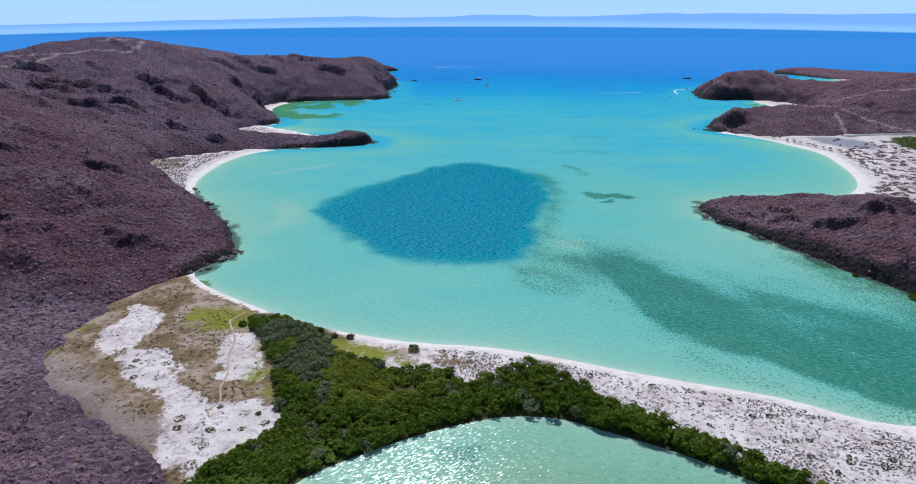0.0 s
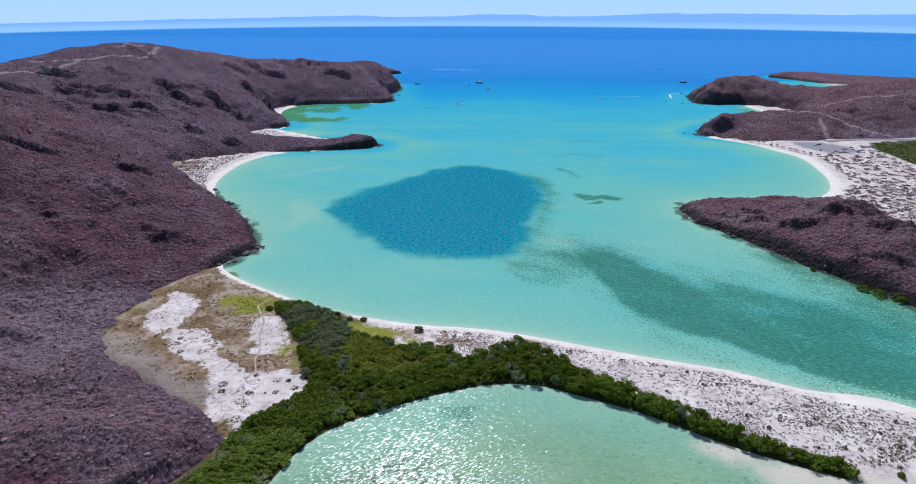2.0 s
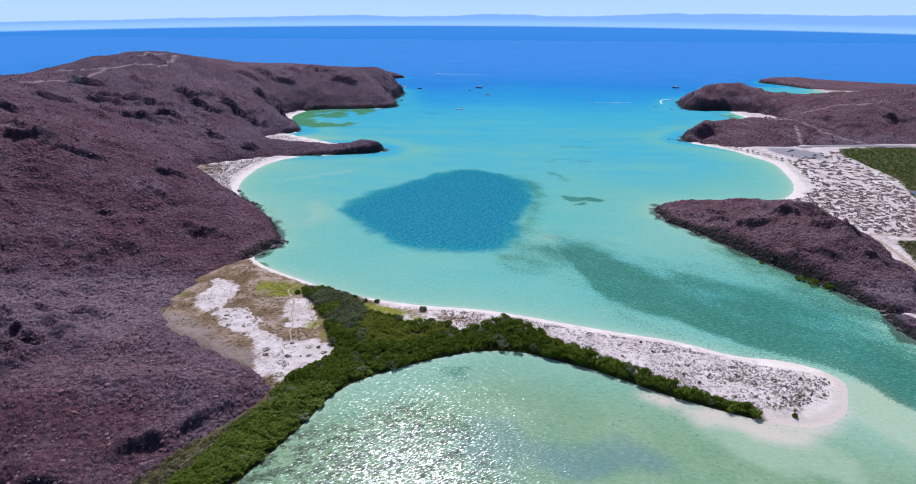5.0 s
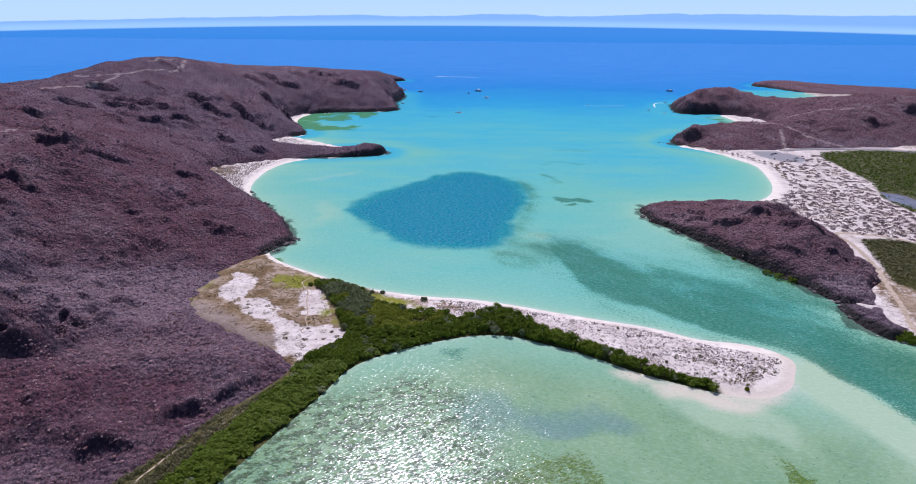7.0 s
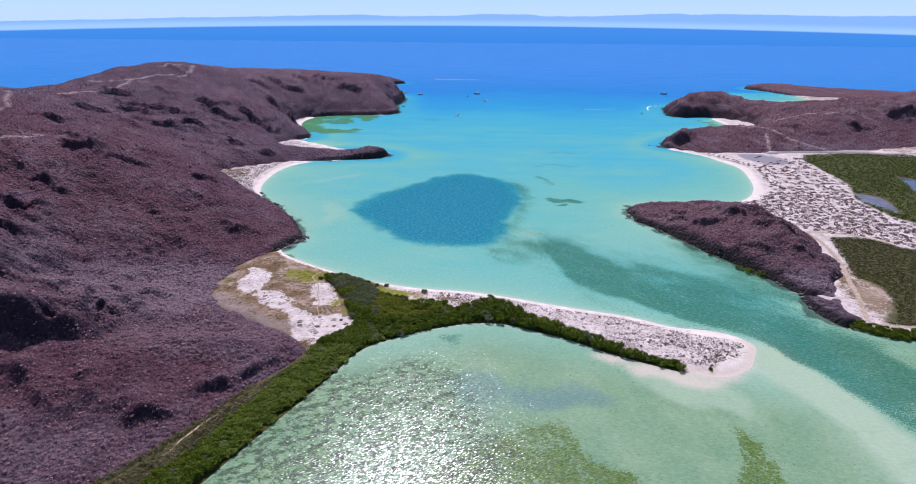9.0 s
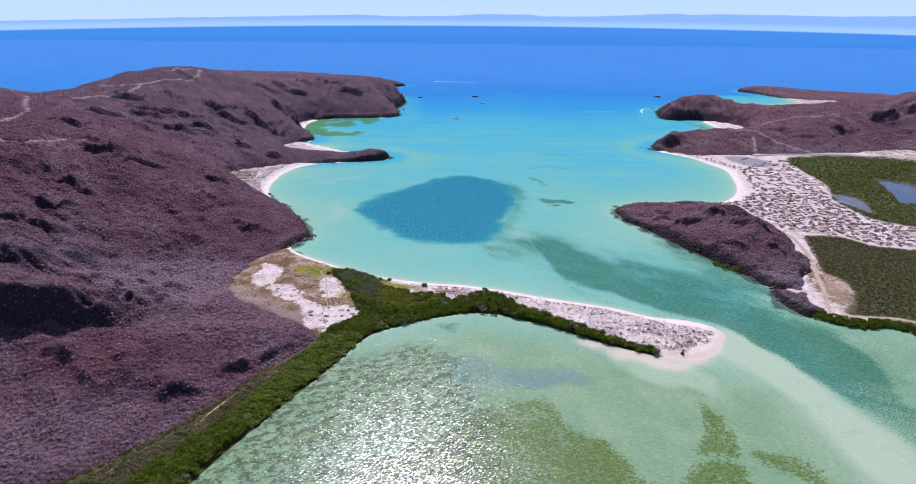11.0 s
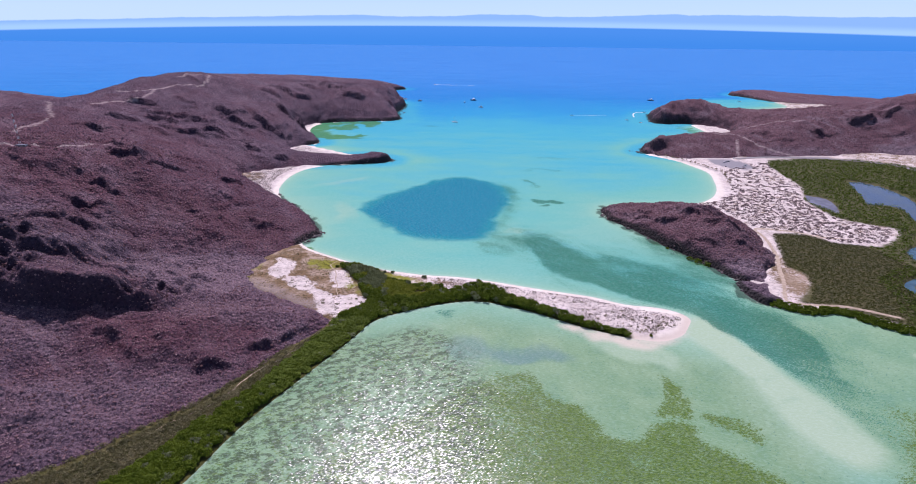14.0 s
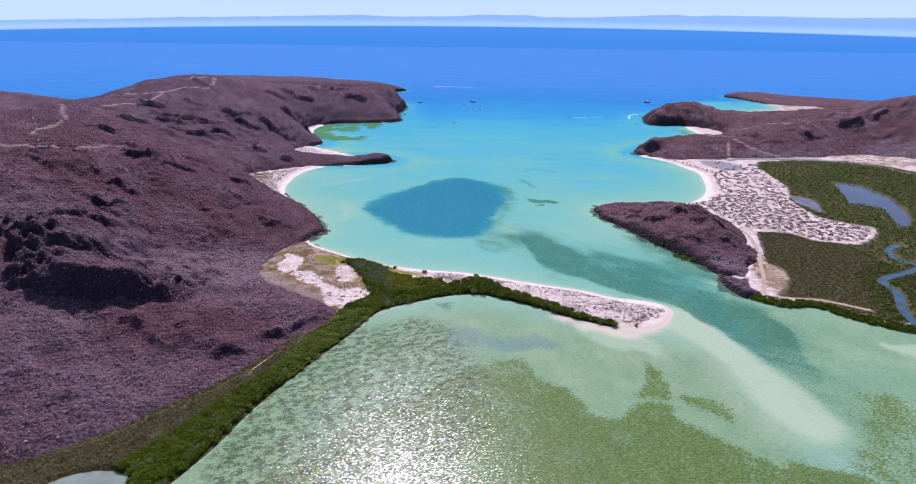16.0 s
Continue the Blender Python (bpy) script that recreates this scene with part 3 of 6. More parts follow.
WEST_STRIP = curve([(-86, 124), (-104, 104), (-118, 80), (-130, 56), (-142, 38), (-158, 18), (-176, 0), (-190, -14), (-210, -28), (-250, -60), (-190, -62), (-152, -36),
                    (-140, -15), (-127, 11), (-112, 38), (-97, 75), (-86, 104)], 2)
GX = axis(-5200, -300, 480, 5200, 2.4, 1.035)
GY = axis(-900, -70, 300, 5400, 2.4, 1.03)
X, Y = np.meshgrid(GX, GY)
shore_d = land_field(X, Y)
ground_z = ground_height(X, Y, shore_d)
mangrove_d, marsh_d = inside(X, Y, MANGROVE), inside(X, Y, MARSH)
path_west = curve([(-83, 121), (-95, 99), (-107, 76), (-118, 53), (-129, 34), (-147, 13), (-163, -4), (-174, -18), (-192, -32)], 3, False)
path_flat = curve([(-101, 238), (-105, 231), (-103, 225), (-97, 214), (-95, 206), (-94, 199), (-90, 188), (-89, 178), (-86, 170), (-88, 165), (-86, 161)], 4, False)
path_foot = curve([(-77, 130), (-77, 124), (-80, 117), (-84, 110), (-88, 100), (-94, 91), (-98, 85), (-102, 78), (-106, 72), (-111, 66), (-115, 60), (-117, 54), (-120, 47), (-121, 42), (-125, 35), (-127, 29), (-132, 23), (-142, 13), (-148, 5)], 4, False)
path_east = curve([(400, 318), (380, 322), (360, 338), (325, 345), (322, 320), (316, 293), (307, 262), (295, 234), (286, 209), (271, 175), (281, 168), (303, 166), (319, 162), (342, 147)], 3, False)
road_east = curve([(455, 693), (505, 708), (610, 703), (687, 670), (715, 615), (800, 540)], 3, False)
SALT = (curve([(-155, 234), (-157, 245), (-152, 247), (-147, 240), (-138, 228), (-136, 219), (-140, 214), (-141, 200), (-147, 202), (-153, 211), (-154, 224)], 2),
        curve([(-139, 198), (-129, 199), (-123, 202), (-112, 190), (-103, 181), (-95, 170), (-84, 168), (-72, 167), (-63, 161), (-63, 150), (-66, 140), (-70, 133), (-81, 130), (-84, 138),
               (-92, 141), (-95, 150), (-99, 160), (-106, 172), (-114, 176), (-122, 178), (-130, 189)], 2),
        curve([(-98, 205), (-98, 217), (-90, 214), (-82, 200), (-79, 188), (-85, 186), (-90, 185), (-96, 195)], 2))
GREY_SAND = curve([(-172, 188), (-164, 198), (-150, 192), (-133, 178), (-115, 166), (-100, 156), (-98, 146), (-108, 148), (-130, 160), (-150, 166), (-166, 178)], 2)
salt_d = np.maximum.reduce([inside(X, Y, p) for p in SALT])
west_flat = (X < -50) & (Y < 300) & (Y > -120)
fields = {
    "dune": smooth(np.where((X > -150) & (X < 150) & (Y < 290), 1.6, np.where(X < 0, 4.5, 6)), np.where((X > -150) & (X < 150) & (Y < 290), 3.4, np.where(X < 0, 8, 11)), shore_d + 1.2 * fbm(X, Y, 8, 3, 2)),
    "wet": np.where((X > 120) & (X < 200) & (Y < 150), smooth(8, 2, shore_d) * smooth(128, 150, X + 0.5 * (150 - Y)), 0.0),
    "grey": np.where(X < -90, smooth(-4, 5, inside(X, Y, GREY_SAND) + 3 * fbm(X, Y, 10, 3, 63)), 0.0),
    "flat": np.where(west_flat, 0.90 - 0.80 * smooth(-3.0, 3.0, salt_d + 1.8 + 3.2 * fbm(X + 0.5 * Y, Y, 11, 4, 67)), 0.0) * smooth(1.4, 3.6, shore_d)
    + 0.5 * smooth(0.0, 0.4, blob(X, Y, -284, 530, 30, 34)) + 0.22 * smooth(0.0, 0.6, fbm(X, Y, 13, 3, 71)) * smooth(-30, -10, X) * smooth(225, 205, Y) * smooth(8, 13, shore_d) * smooth(220, 200, X) + 0.55 * blob(X, Y, -25, 203, 40, 9, -14) ** 0.5 + 0.6 * smooth(0, 0.7, blob(X, Y, 300, 225, 30, 80, -20)) + 0.27 * smooth(300, 330, X) * smooth(300, 330, Y) * smooth(700, 660, Y) * smooth(12, 30, shore_d) + 0.42 * smooth(620, 660, X) * smooth(650, 690, Y),
    "green": 1.15 * blob(X, Y, -110, 232, 22, 17, -20) ** 0.5 + 1.1 * blob(X, Y, -48, 207, 40, 11, -24) ** 0.5 + 0.62 * blob(X, Y, -170, 212, 9, 34) ** 0.5
    + 0.42 * smooth(-1, 6, marsh_d) * smooth(-0.5, 0.4, fbm(X, Y, 60, 3, 8)) + 0.7 * blob(X, Y, -77, 185, 9, 34, 15) ** 0.5,
    "mud": np.maximum(smooth(np.where(X < 100, -9, -3.5), np.where(X < 100, -6, -1), mangrove_d) * smooth(9, 6, np.abs(shore_d)) + smooth(-2, 2, mangrove_d) * smooth(6, 9, np.abs(shore_d)), np.maximum(0.95 * smooth(-2, 4, marsh_d), 0.85 * smooth(-4, 0, inside(X, Y, WEST_STRIP)))),
    "track": np.maximum.reduce([0.5 * smooth(2.6, 1.2, line_dist(X, Y, path_east)),
                                0.35 * smooth(0.0, 0.8, blob(X, Y, 294, 207, 13, 38, -22)), smooth(7, 5, line_dist(X, Y, road_east))]),
    "asphalt": np.maximum(smooth(4, 3, line_dist(X, Y, road_east)), smooth(0.1, 0.2, blob(X, Y, 428, 652, 30, 46, 20))),
}
ground = new("ground", sheet("ground", GX, GY, ground_z, None, fields))
ground.data.materials.append(MAT_GROUND)
tagged(ground, "pale sand flats, beaches and seabed with dry scrub and salt crust", "ground", kind="structure")

# ---- water ----
HOLE = curve([(-109, 395), (-93, 437), (-75, 474), (-47, 511), (-15, 543), (18, 552), (52, 524), (70, 480), (69, 434), (57, 386), (47, 343), (36, 308),
              (13, 300), (-18, 300), (-43, 307), (-65, 327), (-89, 362)], 3)
CHANNEL = curve([(76, 329), (93, 320), (109, 302), (126, 279), (148, 265), (173, 253), (192, 238), (212, 222), (232, 186), (250, 155), (262, 119), (256, 85), (248, 50), (240, 14), (232, 10), (229, 30), (224, 50), (216, 80),
                 (209, 101), (200, 124), (190, 144), (176, 160), (160, 169), (150, 178), (134, 190), (117, 203), (101, 213), (90, 231), (82, 258), (77, 286)], 3)
CHANNEL_RIM = curve([(77, 286), (82, 258), (90, 231), (101, 213), (117, 203), (134, 190), (150, 178), (160, 169), (176, 160), (190, 144), (200, 124), (209, 101), (215, 80)], 2, False)
SHOAL = curve([(189, 142), (198, 124), (207, 101), (212, 84), (216, 68), (223, 49), (226, 33), (228, 19), (231, 6), (231, -2), (224, -9), (213, -7), (203, 7), (198, 29),
               (197, 61), (193, 83), (180, 104), (176, 124)], 3)
MOSS = curve([(-15, 22), (11, 48), (27, 59), (43, 69), (57, 71), (62, 60), (64, 47), (78, 37), (85, 26), (91, 12), (104, 7), (114, 12), (125, 21), (138, 20), (145, 8), (154, -2),
              (163, -11), (172, -20), (180, -29), (201, -30), (213, -34), (222, -45), (230, -120), (100, -300), (-130, -200), (-95, -70), (-50, -10)], 3)
TUFTS = curve([(-96, 84), (-80, 104), (-51, 108), (-17, 122), (12, 104), (26, 66), (30, 20), (0, -60), (-90, -90), (-112, -40), (-104, 30)], 3)
MOSS_WEDGE = curve([(140, 66), (147, 45), (144, 25), (124, 26), (126, 34), (133, 48)], 3)
MOSS_SCRAP = curve([(149, 30), (163, 31), (175, 24), (172, 5), (163, 9), (154, 19)], 3)
MOSS_EAST = curve([(262, 44), (292, 24), (330, -40), (300, -160), (215, -160), (214, -40), (232, -12), (246, 14)], 3)
WET_SHELF = curve([(86, 129), (97, 117), (103, 109), (116, 106), (128, 102), (141, 100), (157, 106), (173, 121), (168, 126), (150, 115), (131, 118), (110, 127)], 3)
WX = axis(-5200, -270, 480, 5200, 2.2, 1.04)
WY = axis(-900, -120, 560, 5400, 2.4, 1.03)
X, Y = np.meshgrid(WX, WY)
out = -land_field(X, Y)                       # metres from the shore
real_x, real_y = X, Y
wob_x, wob_y = X + 9 * fbm(X, Y, 26, 4, 90), Y + 9 * fbm(X, Y, 26, 4, 95)
hole_d, channel_d, shoal_d, moss_d, tufts_d = (inside(X, Y, p) for p in (HOLE, CHANNEL, SHOAL, MOSS, TUFTS))
wedge_d = np.maximum.reduce([inside(X, Y, p) for p in (MOSS_WEDGE, MOSS_SCRAP)])
east_moss_d = inside(X, Y, MOSS_EAST)
rim_w = smooth(18, 48, line_dist(X, Y, CHANNEL_RIM) + 10 * fbm(X, Y, 40, 3, 26)) * smooth(120, 180, Y)
open_sea = smooth(840, 2000, Y + 0.25 * np.abs(X - 100) + 60 * fbm(X, Y, 400, 2, 4))
streaks = fbm(X * 0.25, Y, 34, 3, 11)
depth = 0.20 + 1.05 * (1 - np.exp(-np.maximum(out, 0) / 11)) + 0.5 * (1 - np.exp(-np.maximum(out, 0) / 60))
depth = depth + smooth(330, 800, Y) * (1.0 + 0.32 * streaks) * smooth(0, 90, out) + open_sea * 13 * smooth(-6, 60, out)
depth = depth + smooth(1400, 3000, Y) * 6
depth = depth * (1 - 0.75 * smooth(-12, 3, shoal_d)) + 0.35 * smooth(-8, 6, channel_d)
depth = depth * (1 - 0.78 * smooth(0, 0.5, blob(X, Y, 770, 1370, 230, 190)))
depth = depth * smooth(-2.5, 1.5, out)
rock_d = np.maximum.reduce([inside(X, Y, f) for f in (FOOT_WEST, FOOT_HEAD, FOOT_KNOB, FOOT_EAST, FOOT_FAR_EAST, FOOT_FAR)])
depth = depth + 3.0 * smooth(-45, -5, rock_d) * smooth(430, 700, Y)
lagoon = smooth(190, 120, Y + 0.35 * np.abs(X - 20)) * smooth(250, 180, X)
wfields = {
    "depth": depth,
    "shelf": smooth(-5, 4, inside(X, Y, WET_SHELF) + 2.5 * fbm(X, Y, 14, 3, 61)),
    # Dark rocky shallows; the mangrove term paints their dark reflection on the water.
    "rock": 0.3 * smooth(-10, -3, inside(X, Y, MANGROVE)) + smooth(-13, -3, rock_d + 4 * fbm(X, Y, 9, 3, 27)),
    "sheen": 0.10 + 0.34 * smooth(640, 420, Y) + 0.70 * smooth(205, 165, Y + 0.3 * np.abs(X - 10)) * smooth(330, 200, X) * (0.2 + 0.8 * smooth(4, 62, out)),
    "speckle": smooth(60, 200, X + 0.6 * (300 - Y)) * smooth(430, 330, Y) * (1 - lagoon) + 0.9 * lagoon,
    "sand": np.clip(0.12 * smooth(0.1, 0.7, fbm(X, Y, 90, 3, 37)) * smooth(240, 300, Y) * smooth(640, 520, Y) + 0.9 * smooth(-9, 5, shoal_d + 2.5 * fbm(X, Y, 26, 3, 33)) + 0.4 * smooth(-34, 0, shoal_d) * smooth(228, 205, X + 0.1 * Y) + 0.8 * smooth(0, 0.5, blob(wob_x, wob_y, 338, 84, 16, 22, 30)) + 0.22 * smooth(0, 0.4, blob(wob_x, wob_y, 68, 334, 15, 4)) + 0.7 * smooth(0, 0.5, blob(wob_x, wob_y, 132, 96, 46, 18, -32)) + 0.28 * smooth(0, 0.6, blob(wob_x, wob_y, -120, 385, 22, 50, 20)) + 0.2 * smooth(0, 0.6, blob(wob_x, wob_y, -150, 520, 60, 14, 30))
                    + 0.12 * smooth(0, 0.6, blob(wob_x, wob_y, 40, 330, 60, 26)), 0, 1),
    "algae": (1.0 * smooth(60, 12, out) + 1.0 * smooth(-0.12, 0.2, fbm(X, Y * 0.8, 42, 3, 118)) * smooth(150, 60, out)) * smooth(-150, -190, X) * smooth(790, 840, Y) * smooth(1030, 990, Y)
    + 0.6 * smooth(0.0, 0.5, blob(wob_x, wob_y, 474, 960, 26, 60)) + 0.9 * smooth(0.0, 0.4, blob(wob_x, wob_y, -135, 266, 8, 7)) + 0.5 * smooth(16, 3, out) * smooth(190, 200, X) * smooth(330, 300, Y) * smooth(225, 245, Y)
    + 0.8 * smooth(10, 2, out) * smooth(-225, -232, X) * smooth(520, 535, Y) * smooth(620, 600, Y),
    "silt": np.clip(lagoon + 0.9 * smooth(215, 120, Y) * smooth(205, 245, X), 0, 1),
    "murk": smooth(0, 0.7, blob(wob_x, wob_y, 56, 90, 40, 17, -8)) + 0.75 * smooth(0, 0.7, blob(wob_x, wob_y, 12, 94, 26, 30, 10)),
    "hole": smooth(-14, 18, hole_d + 6 * fbm(X, Y, 30, 3, 6)),
    "pit": smooth(-8, 30, hole_d),
    "weed": np.clip(0.95 * smooth(-3 - 17 * rim_w, 4 + 20 * rim_w, channel_d + 2.5 * fbm(X, Y, 24, 4, 16)) * smooth(3, -2, shoal_d) * (1 - 0.45 * rim_w) * (0.6 + 0.4 * smooth(120, 200, X + 0.2 * Y)) * (0.25 + 0.75 * smooth(30, 150, Y)) * smooth(0, 60, Y) + 0.25 * smooth(-34, 0, channel_d) * smooth(-2, -14, shoal_d) + 0.55 * smooth(-20, 0, hole_d) * smooth(10, -6, hole_d) * smooth(36, 64, X + 0.1 * (430 - Y))
                    + 1.0 * smooth(0.0, 0.3, blob(wob_x, wob_y, 105, 438, 17, 7, -8)) + 1.0 * smooth(0.0, 0.3, blob(wob_x, wob_y, 124, 432, 20, 8, -14)) + 0.9 * smooth(0.0, 0.5, blob(wob_x, wob_y, 112, 420, 12, 5)) + 0.45 * smooth(0.0, 0.6, blob(wob_x, wob_y, 58, 292, 40, 40, 20))
                    + 0.5 * smooth(34, 3, out) * smooth(170, 200, X) * smooth(420, 390, Y) * smooth(190, 215, Y)
                    + 0.25 * smooth(0, 40, Y - 185) * smooth(0, 60, 350 - Y) * smooth(120, 220, X) + 0.6 * smooth(0.0, 0.5, blob(wob_x, wob_y, 2, 140, 13, 5, 25))
                    + 0.45 * smooth(0.0, 0.5, blob(wob_x, wob_y, 104, 520, 8, 24, 20)) + 0.4 * smooth(0.0, 0.5, blob(wob_x, wob_y, 130, 600, 38, 6)) + 0.4 * smooth(0.0, 0.5, blob(wob_x, wob_y, 165, 680, 40, 7)) + 0.45 * smooth(0.0, 0.5, blob(wob_x, wob_y, -60, 970, 26, 10))
                    + 0.28 * smooth(20, 2, out) * smooth(-120, -150, X) * smooth(280, 300, Y) * smooth(420, 380, Y), 0, 1),
    "tufts": np.clip(0.9 * smooth(-10, 12, tufts_d + 6 * fbm(X, Y, 20, 3, 19)) + 0.22 * smooth(0, 10, moss_d), 0, 1),
    "moss": np.clip(0.30 * smooth(-12, 12, tufts_d + 6 * fbm(X, Y, 16, 3, 29)) + (0.42 + 0.45 * smooth(-10, 70, X - 0.3 * Y)) * smooth(-4, 5, moss_d + 2.5 * fbm(X, Y, 12, 3, 39))
                    + 0.8 * smooth(-3, 4, wedge_d + 2.5 * fbm(X, Y, 7, 3, 49)) + 0.52 * smooth(-8, 14, east_moss_d + 5 * fbm(X * 0.5 + Y * 0.4, Y, 14, 3, 59)), 0, 1),
}
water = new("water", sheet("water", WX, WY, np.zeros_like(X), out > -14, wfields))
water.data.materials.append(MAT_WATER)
tagged(water, "clear turquoise bay water over pale sand and seagrass", "water", kind="structure")

for name, outline, level in (("pond", POND, 0.35), ("pool", POOL, 0.35), ("lagoon_pool", WEST_POOL, 0.25)):
    px, py = np.arange(outline[:, 0].min() - 6, outline[:, 0].max() + 6, 3.0), np.arange(outline[:, 1].min() - 6, outline[:, 1].max() + 6, 3.0)
    X, Y = np.meshgrid(px, py)
    ob = new(name, sheet(name, px, py, np.full(X.shape, level), inside(X, Y, outline) > -4))
    ob.data.materials.append({"lagoon_pool": MAT_POOL, "pool": MAT_MUD_POOL}.get(name, MAT_POND))
    tagged(ob, "still blue grey pond water among green mangrove scrub", "water", kind="structure")
cx = CREEK[:, :2]
normal = np.gradient(cx, axis=0)
normal = np.column_stack([-normal[:, 1], normal[:, 0]]) / np.hypot(*normal.T)[:, None]
rim = np.concatenate([cx + 3.6 * normal, cx - 3.6 * normal])
k = len(cx)
creek = new("creek", raw_mesh("creek", np.column_stack([rim, np.full(2 * k, 0.3)]), [(i, i + k, i + k + 1, i + 1) for i in range(k - 1)]))
creek.data.materials.append(MAT_CREEK)
tagged(creek, "narrow blue tidal creek winding through green mangroves", "water", kind="structure")

def ribbon(name, line, width, z, material, label, category):
    n = np.gradient(line, axis=0)
    n = np.column_stack([-n[:, 1], n[:, 0]]) / np.hypot(*n.T)[:, None] * width / 2
    k = len(line)
    v = np.concatenate([np.column_stack([line + s * n, np.full(k, z + dz)]) for s, dz in ((1.15, -0.5), (1, 0), (-1, 0), (-1.15, -0.5))])
    ob = new(name, raw_mesh(name, v, [(r * k + i, (r + 1) * k + i, (r + 1) * k + i + 1, r * k + i + 1) for r in range(3) for i in range(k - 1)], False))
    ob.data.materials.append(material)
    return tagged(ob, label, category, kind="structure")


ribbon("road", curve([(452, 690), (505, 703), (560, 703), (610, 697), (680, 664), (706, 612), (785, 545), (960, 430)], 6, False), 8.0, 1.95, MAT_ROAD,
       "worn grey asphalt road along the foot of the hills", "road")

def trail(name, line, width, label):
    """A trodden path laid over the uneven ground."""
    n = np.gradient(line, axis=0)
    n = np.column_stack([-n[:, 1], n[:, 0]]) / np.hypot(*n.T)[:, None] * width / 2
    k = len(line)
    side = width * (0.5 + 0.5 * fbm(line[:, 0], line[:, 1], 5, 2, 35))[:, None] / width
    rows = [line + a * n * (0.75 + 0.5 * side) for a in (-1, -0.4, 0.4, 1)]
    v = np.concatenate([np.column_stack([r, ground_height(r[:, 0], r[:, 1]) + h]) for r, h in zip(rows, (0.03, 0.12, 0.12, 0.03))])
    ob = new(name, raw_mesh(name, v, [(r * k + i, (r + 1) * k + i, (r + 1) * k + i + 1, r * k + i + 1) for r in range(3) for i in range(k - 1)]))
    ob.data.materials.append(MAT_TRAIL)
    return tagged(ob, label, "trail", kind="structure")


def even(line, n):
    return np.column_stack([np.interp(np.linspace(0, 1, n), np.linspace(0, 1, len(line)), line[:, k]) for k in (0, 1)])


trail("trail_flat", even(path_flat, 160), 0.8, "thin pale footpath winding over the salt flat")
trail("trail_west", even(path_foot, 120), 0.9, "thin pale footpath along the foot of the hill")
trail("trail_east", np.column_stack([np.interp(np.linspace(0, 1, 200), np.linspace(0, 1, len(path_east)), path_east[:, k]) for k in (0, 1)]), 3.2, "pale sandy track round the marsh edge")

# ---- hills ----
TRACK_WEST = [curve([(-540, 902), (-529, 910), (-520, 941), (-512, 970), (-497, 930), (-488, 887), (-513, 867), (-529, 829), (-536, 801), (-528, 760), (-528, 722), (-549, 714), (-565, 697), (-563, 659)], 3, False),
              curve([(-536, 801), (-556, 777), (-600, 789)], 3, False),
              curve([(-602, 611), (-593, 607), (-573, 573), (-543, 536), (-542, 523), (-528, 486), (-524, 455), (-519, 430), (-530, 405)], 3, False),
              curve([(-560, 320), (-476, 328), (-453, 340), (-429, 338), (-405, 348), (-395, 356), (-400, 380), (-391, 401)], 3, False)]
GULLY = [curve([(-271, 60), (-264, 47), (-248, 28), (-233, 12)], 3, False), curve([(-260, 72), (-243, 58), (-230, 49), (-221, 40)], 3, False), curve([(-198, 51), (-188, 43)], 3, False)]
TRACK_EAST = [curve([(455, 800), (493, 792), (510, 755), (533, 735), (551, 724), (576, 706)], 3, False), curve([(485, 768), (470, 728), (463, 708)], 3, False), curve([(540, 885), (558, 868), (590, 866), (640, 850)], 3, False)]


def rbf(points):
    """Smooth surface through height points."""
    p = np.array(points, float)
    r = np.sqrt(((p[:, None, :2] - p[None, :, :2]) ** 2).sum(-1) + 20.0 ** 2)
    a = np.block([[r - 1.5 * np.eye(len(p)), np.ones((len(p), 1))], [np.ones((1, len(p))), np.zeros((1, 1))]])
    w = np.linalg.solve(a, np.append(p[:, 2], 0.0))

    def height(x, y):
        z = np.full(x.shape, w[-1])
        for (px, py, _), k in zip(p, w):
            z = z + k * np.sqrt((x - px) ** 2 + (y - py) ** 2 + 20.0 ** 2)
        return z
    return height


def ledges(seed, count, x0, x1, y0, y1, foot, size=1.0):
    """Small rock steps strewn over a slope."""
    rnd = random.Random(seed)
    found = []
    while len(found) < count:
        x, y = rnd.uniform(x0, x1), rnd.uniform(y0, y1)
        if inside(np.array([x]), np.array([y]), foot)[0] > 14:
            found.append((x, y, rnd.uniform(7, 22) * size, rnd.uniform(1.2, 3.2) * size, rnd.uniform(8, 16) * size, rnd.uniform(-35, 40)))
    return found


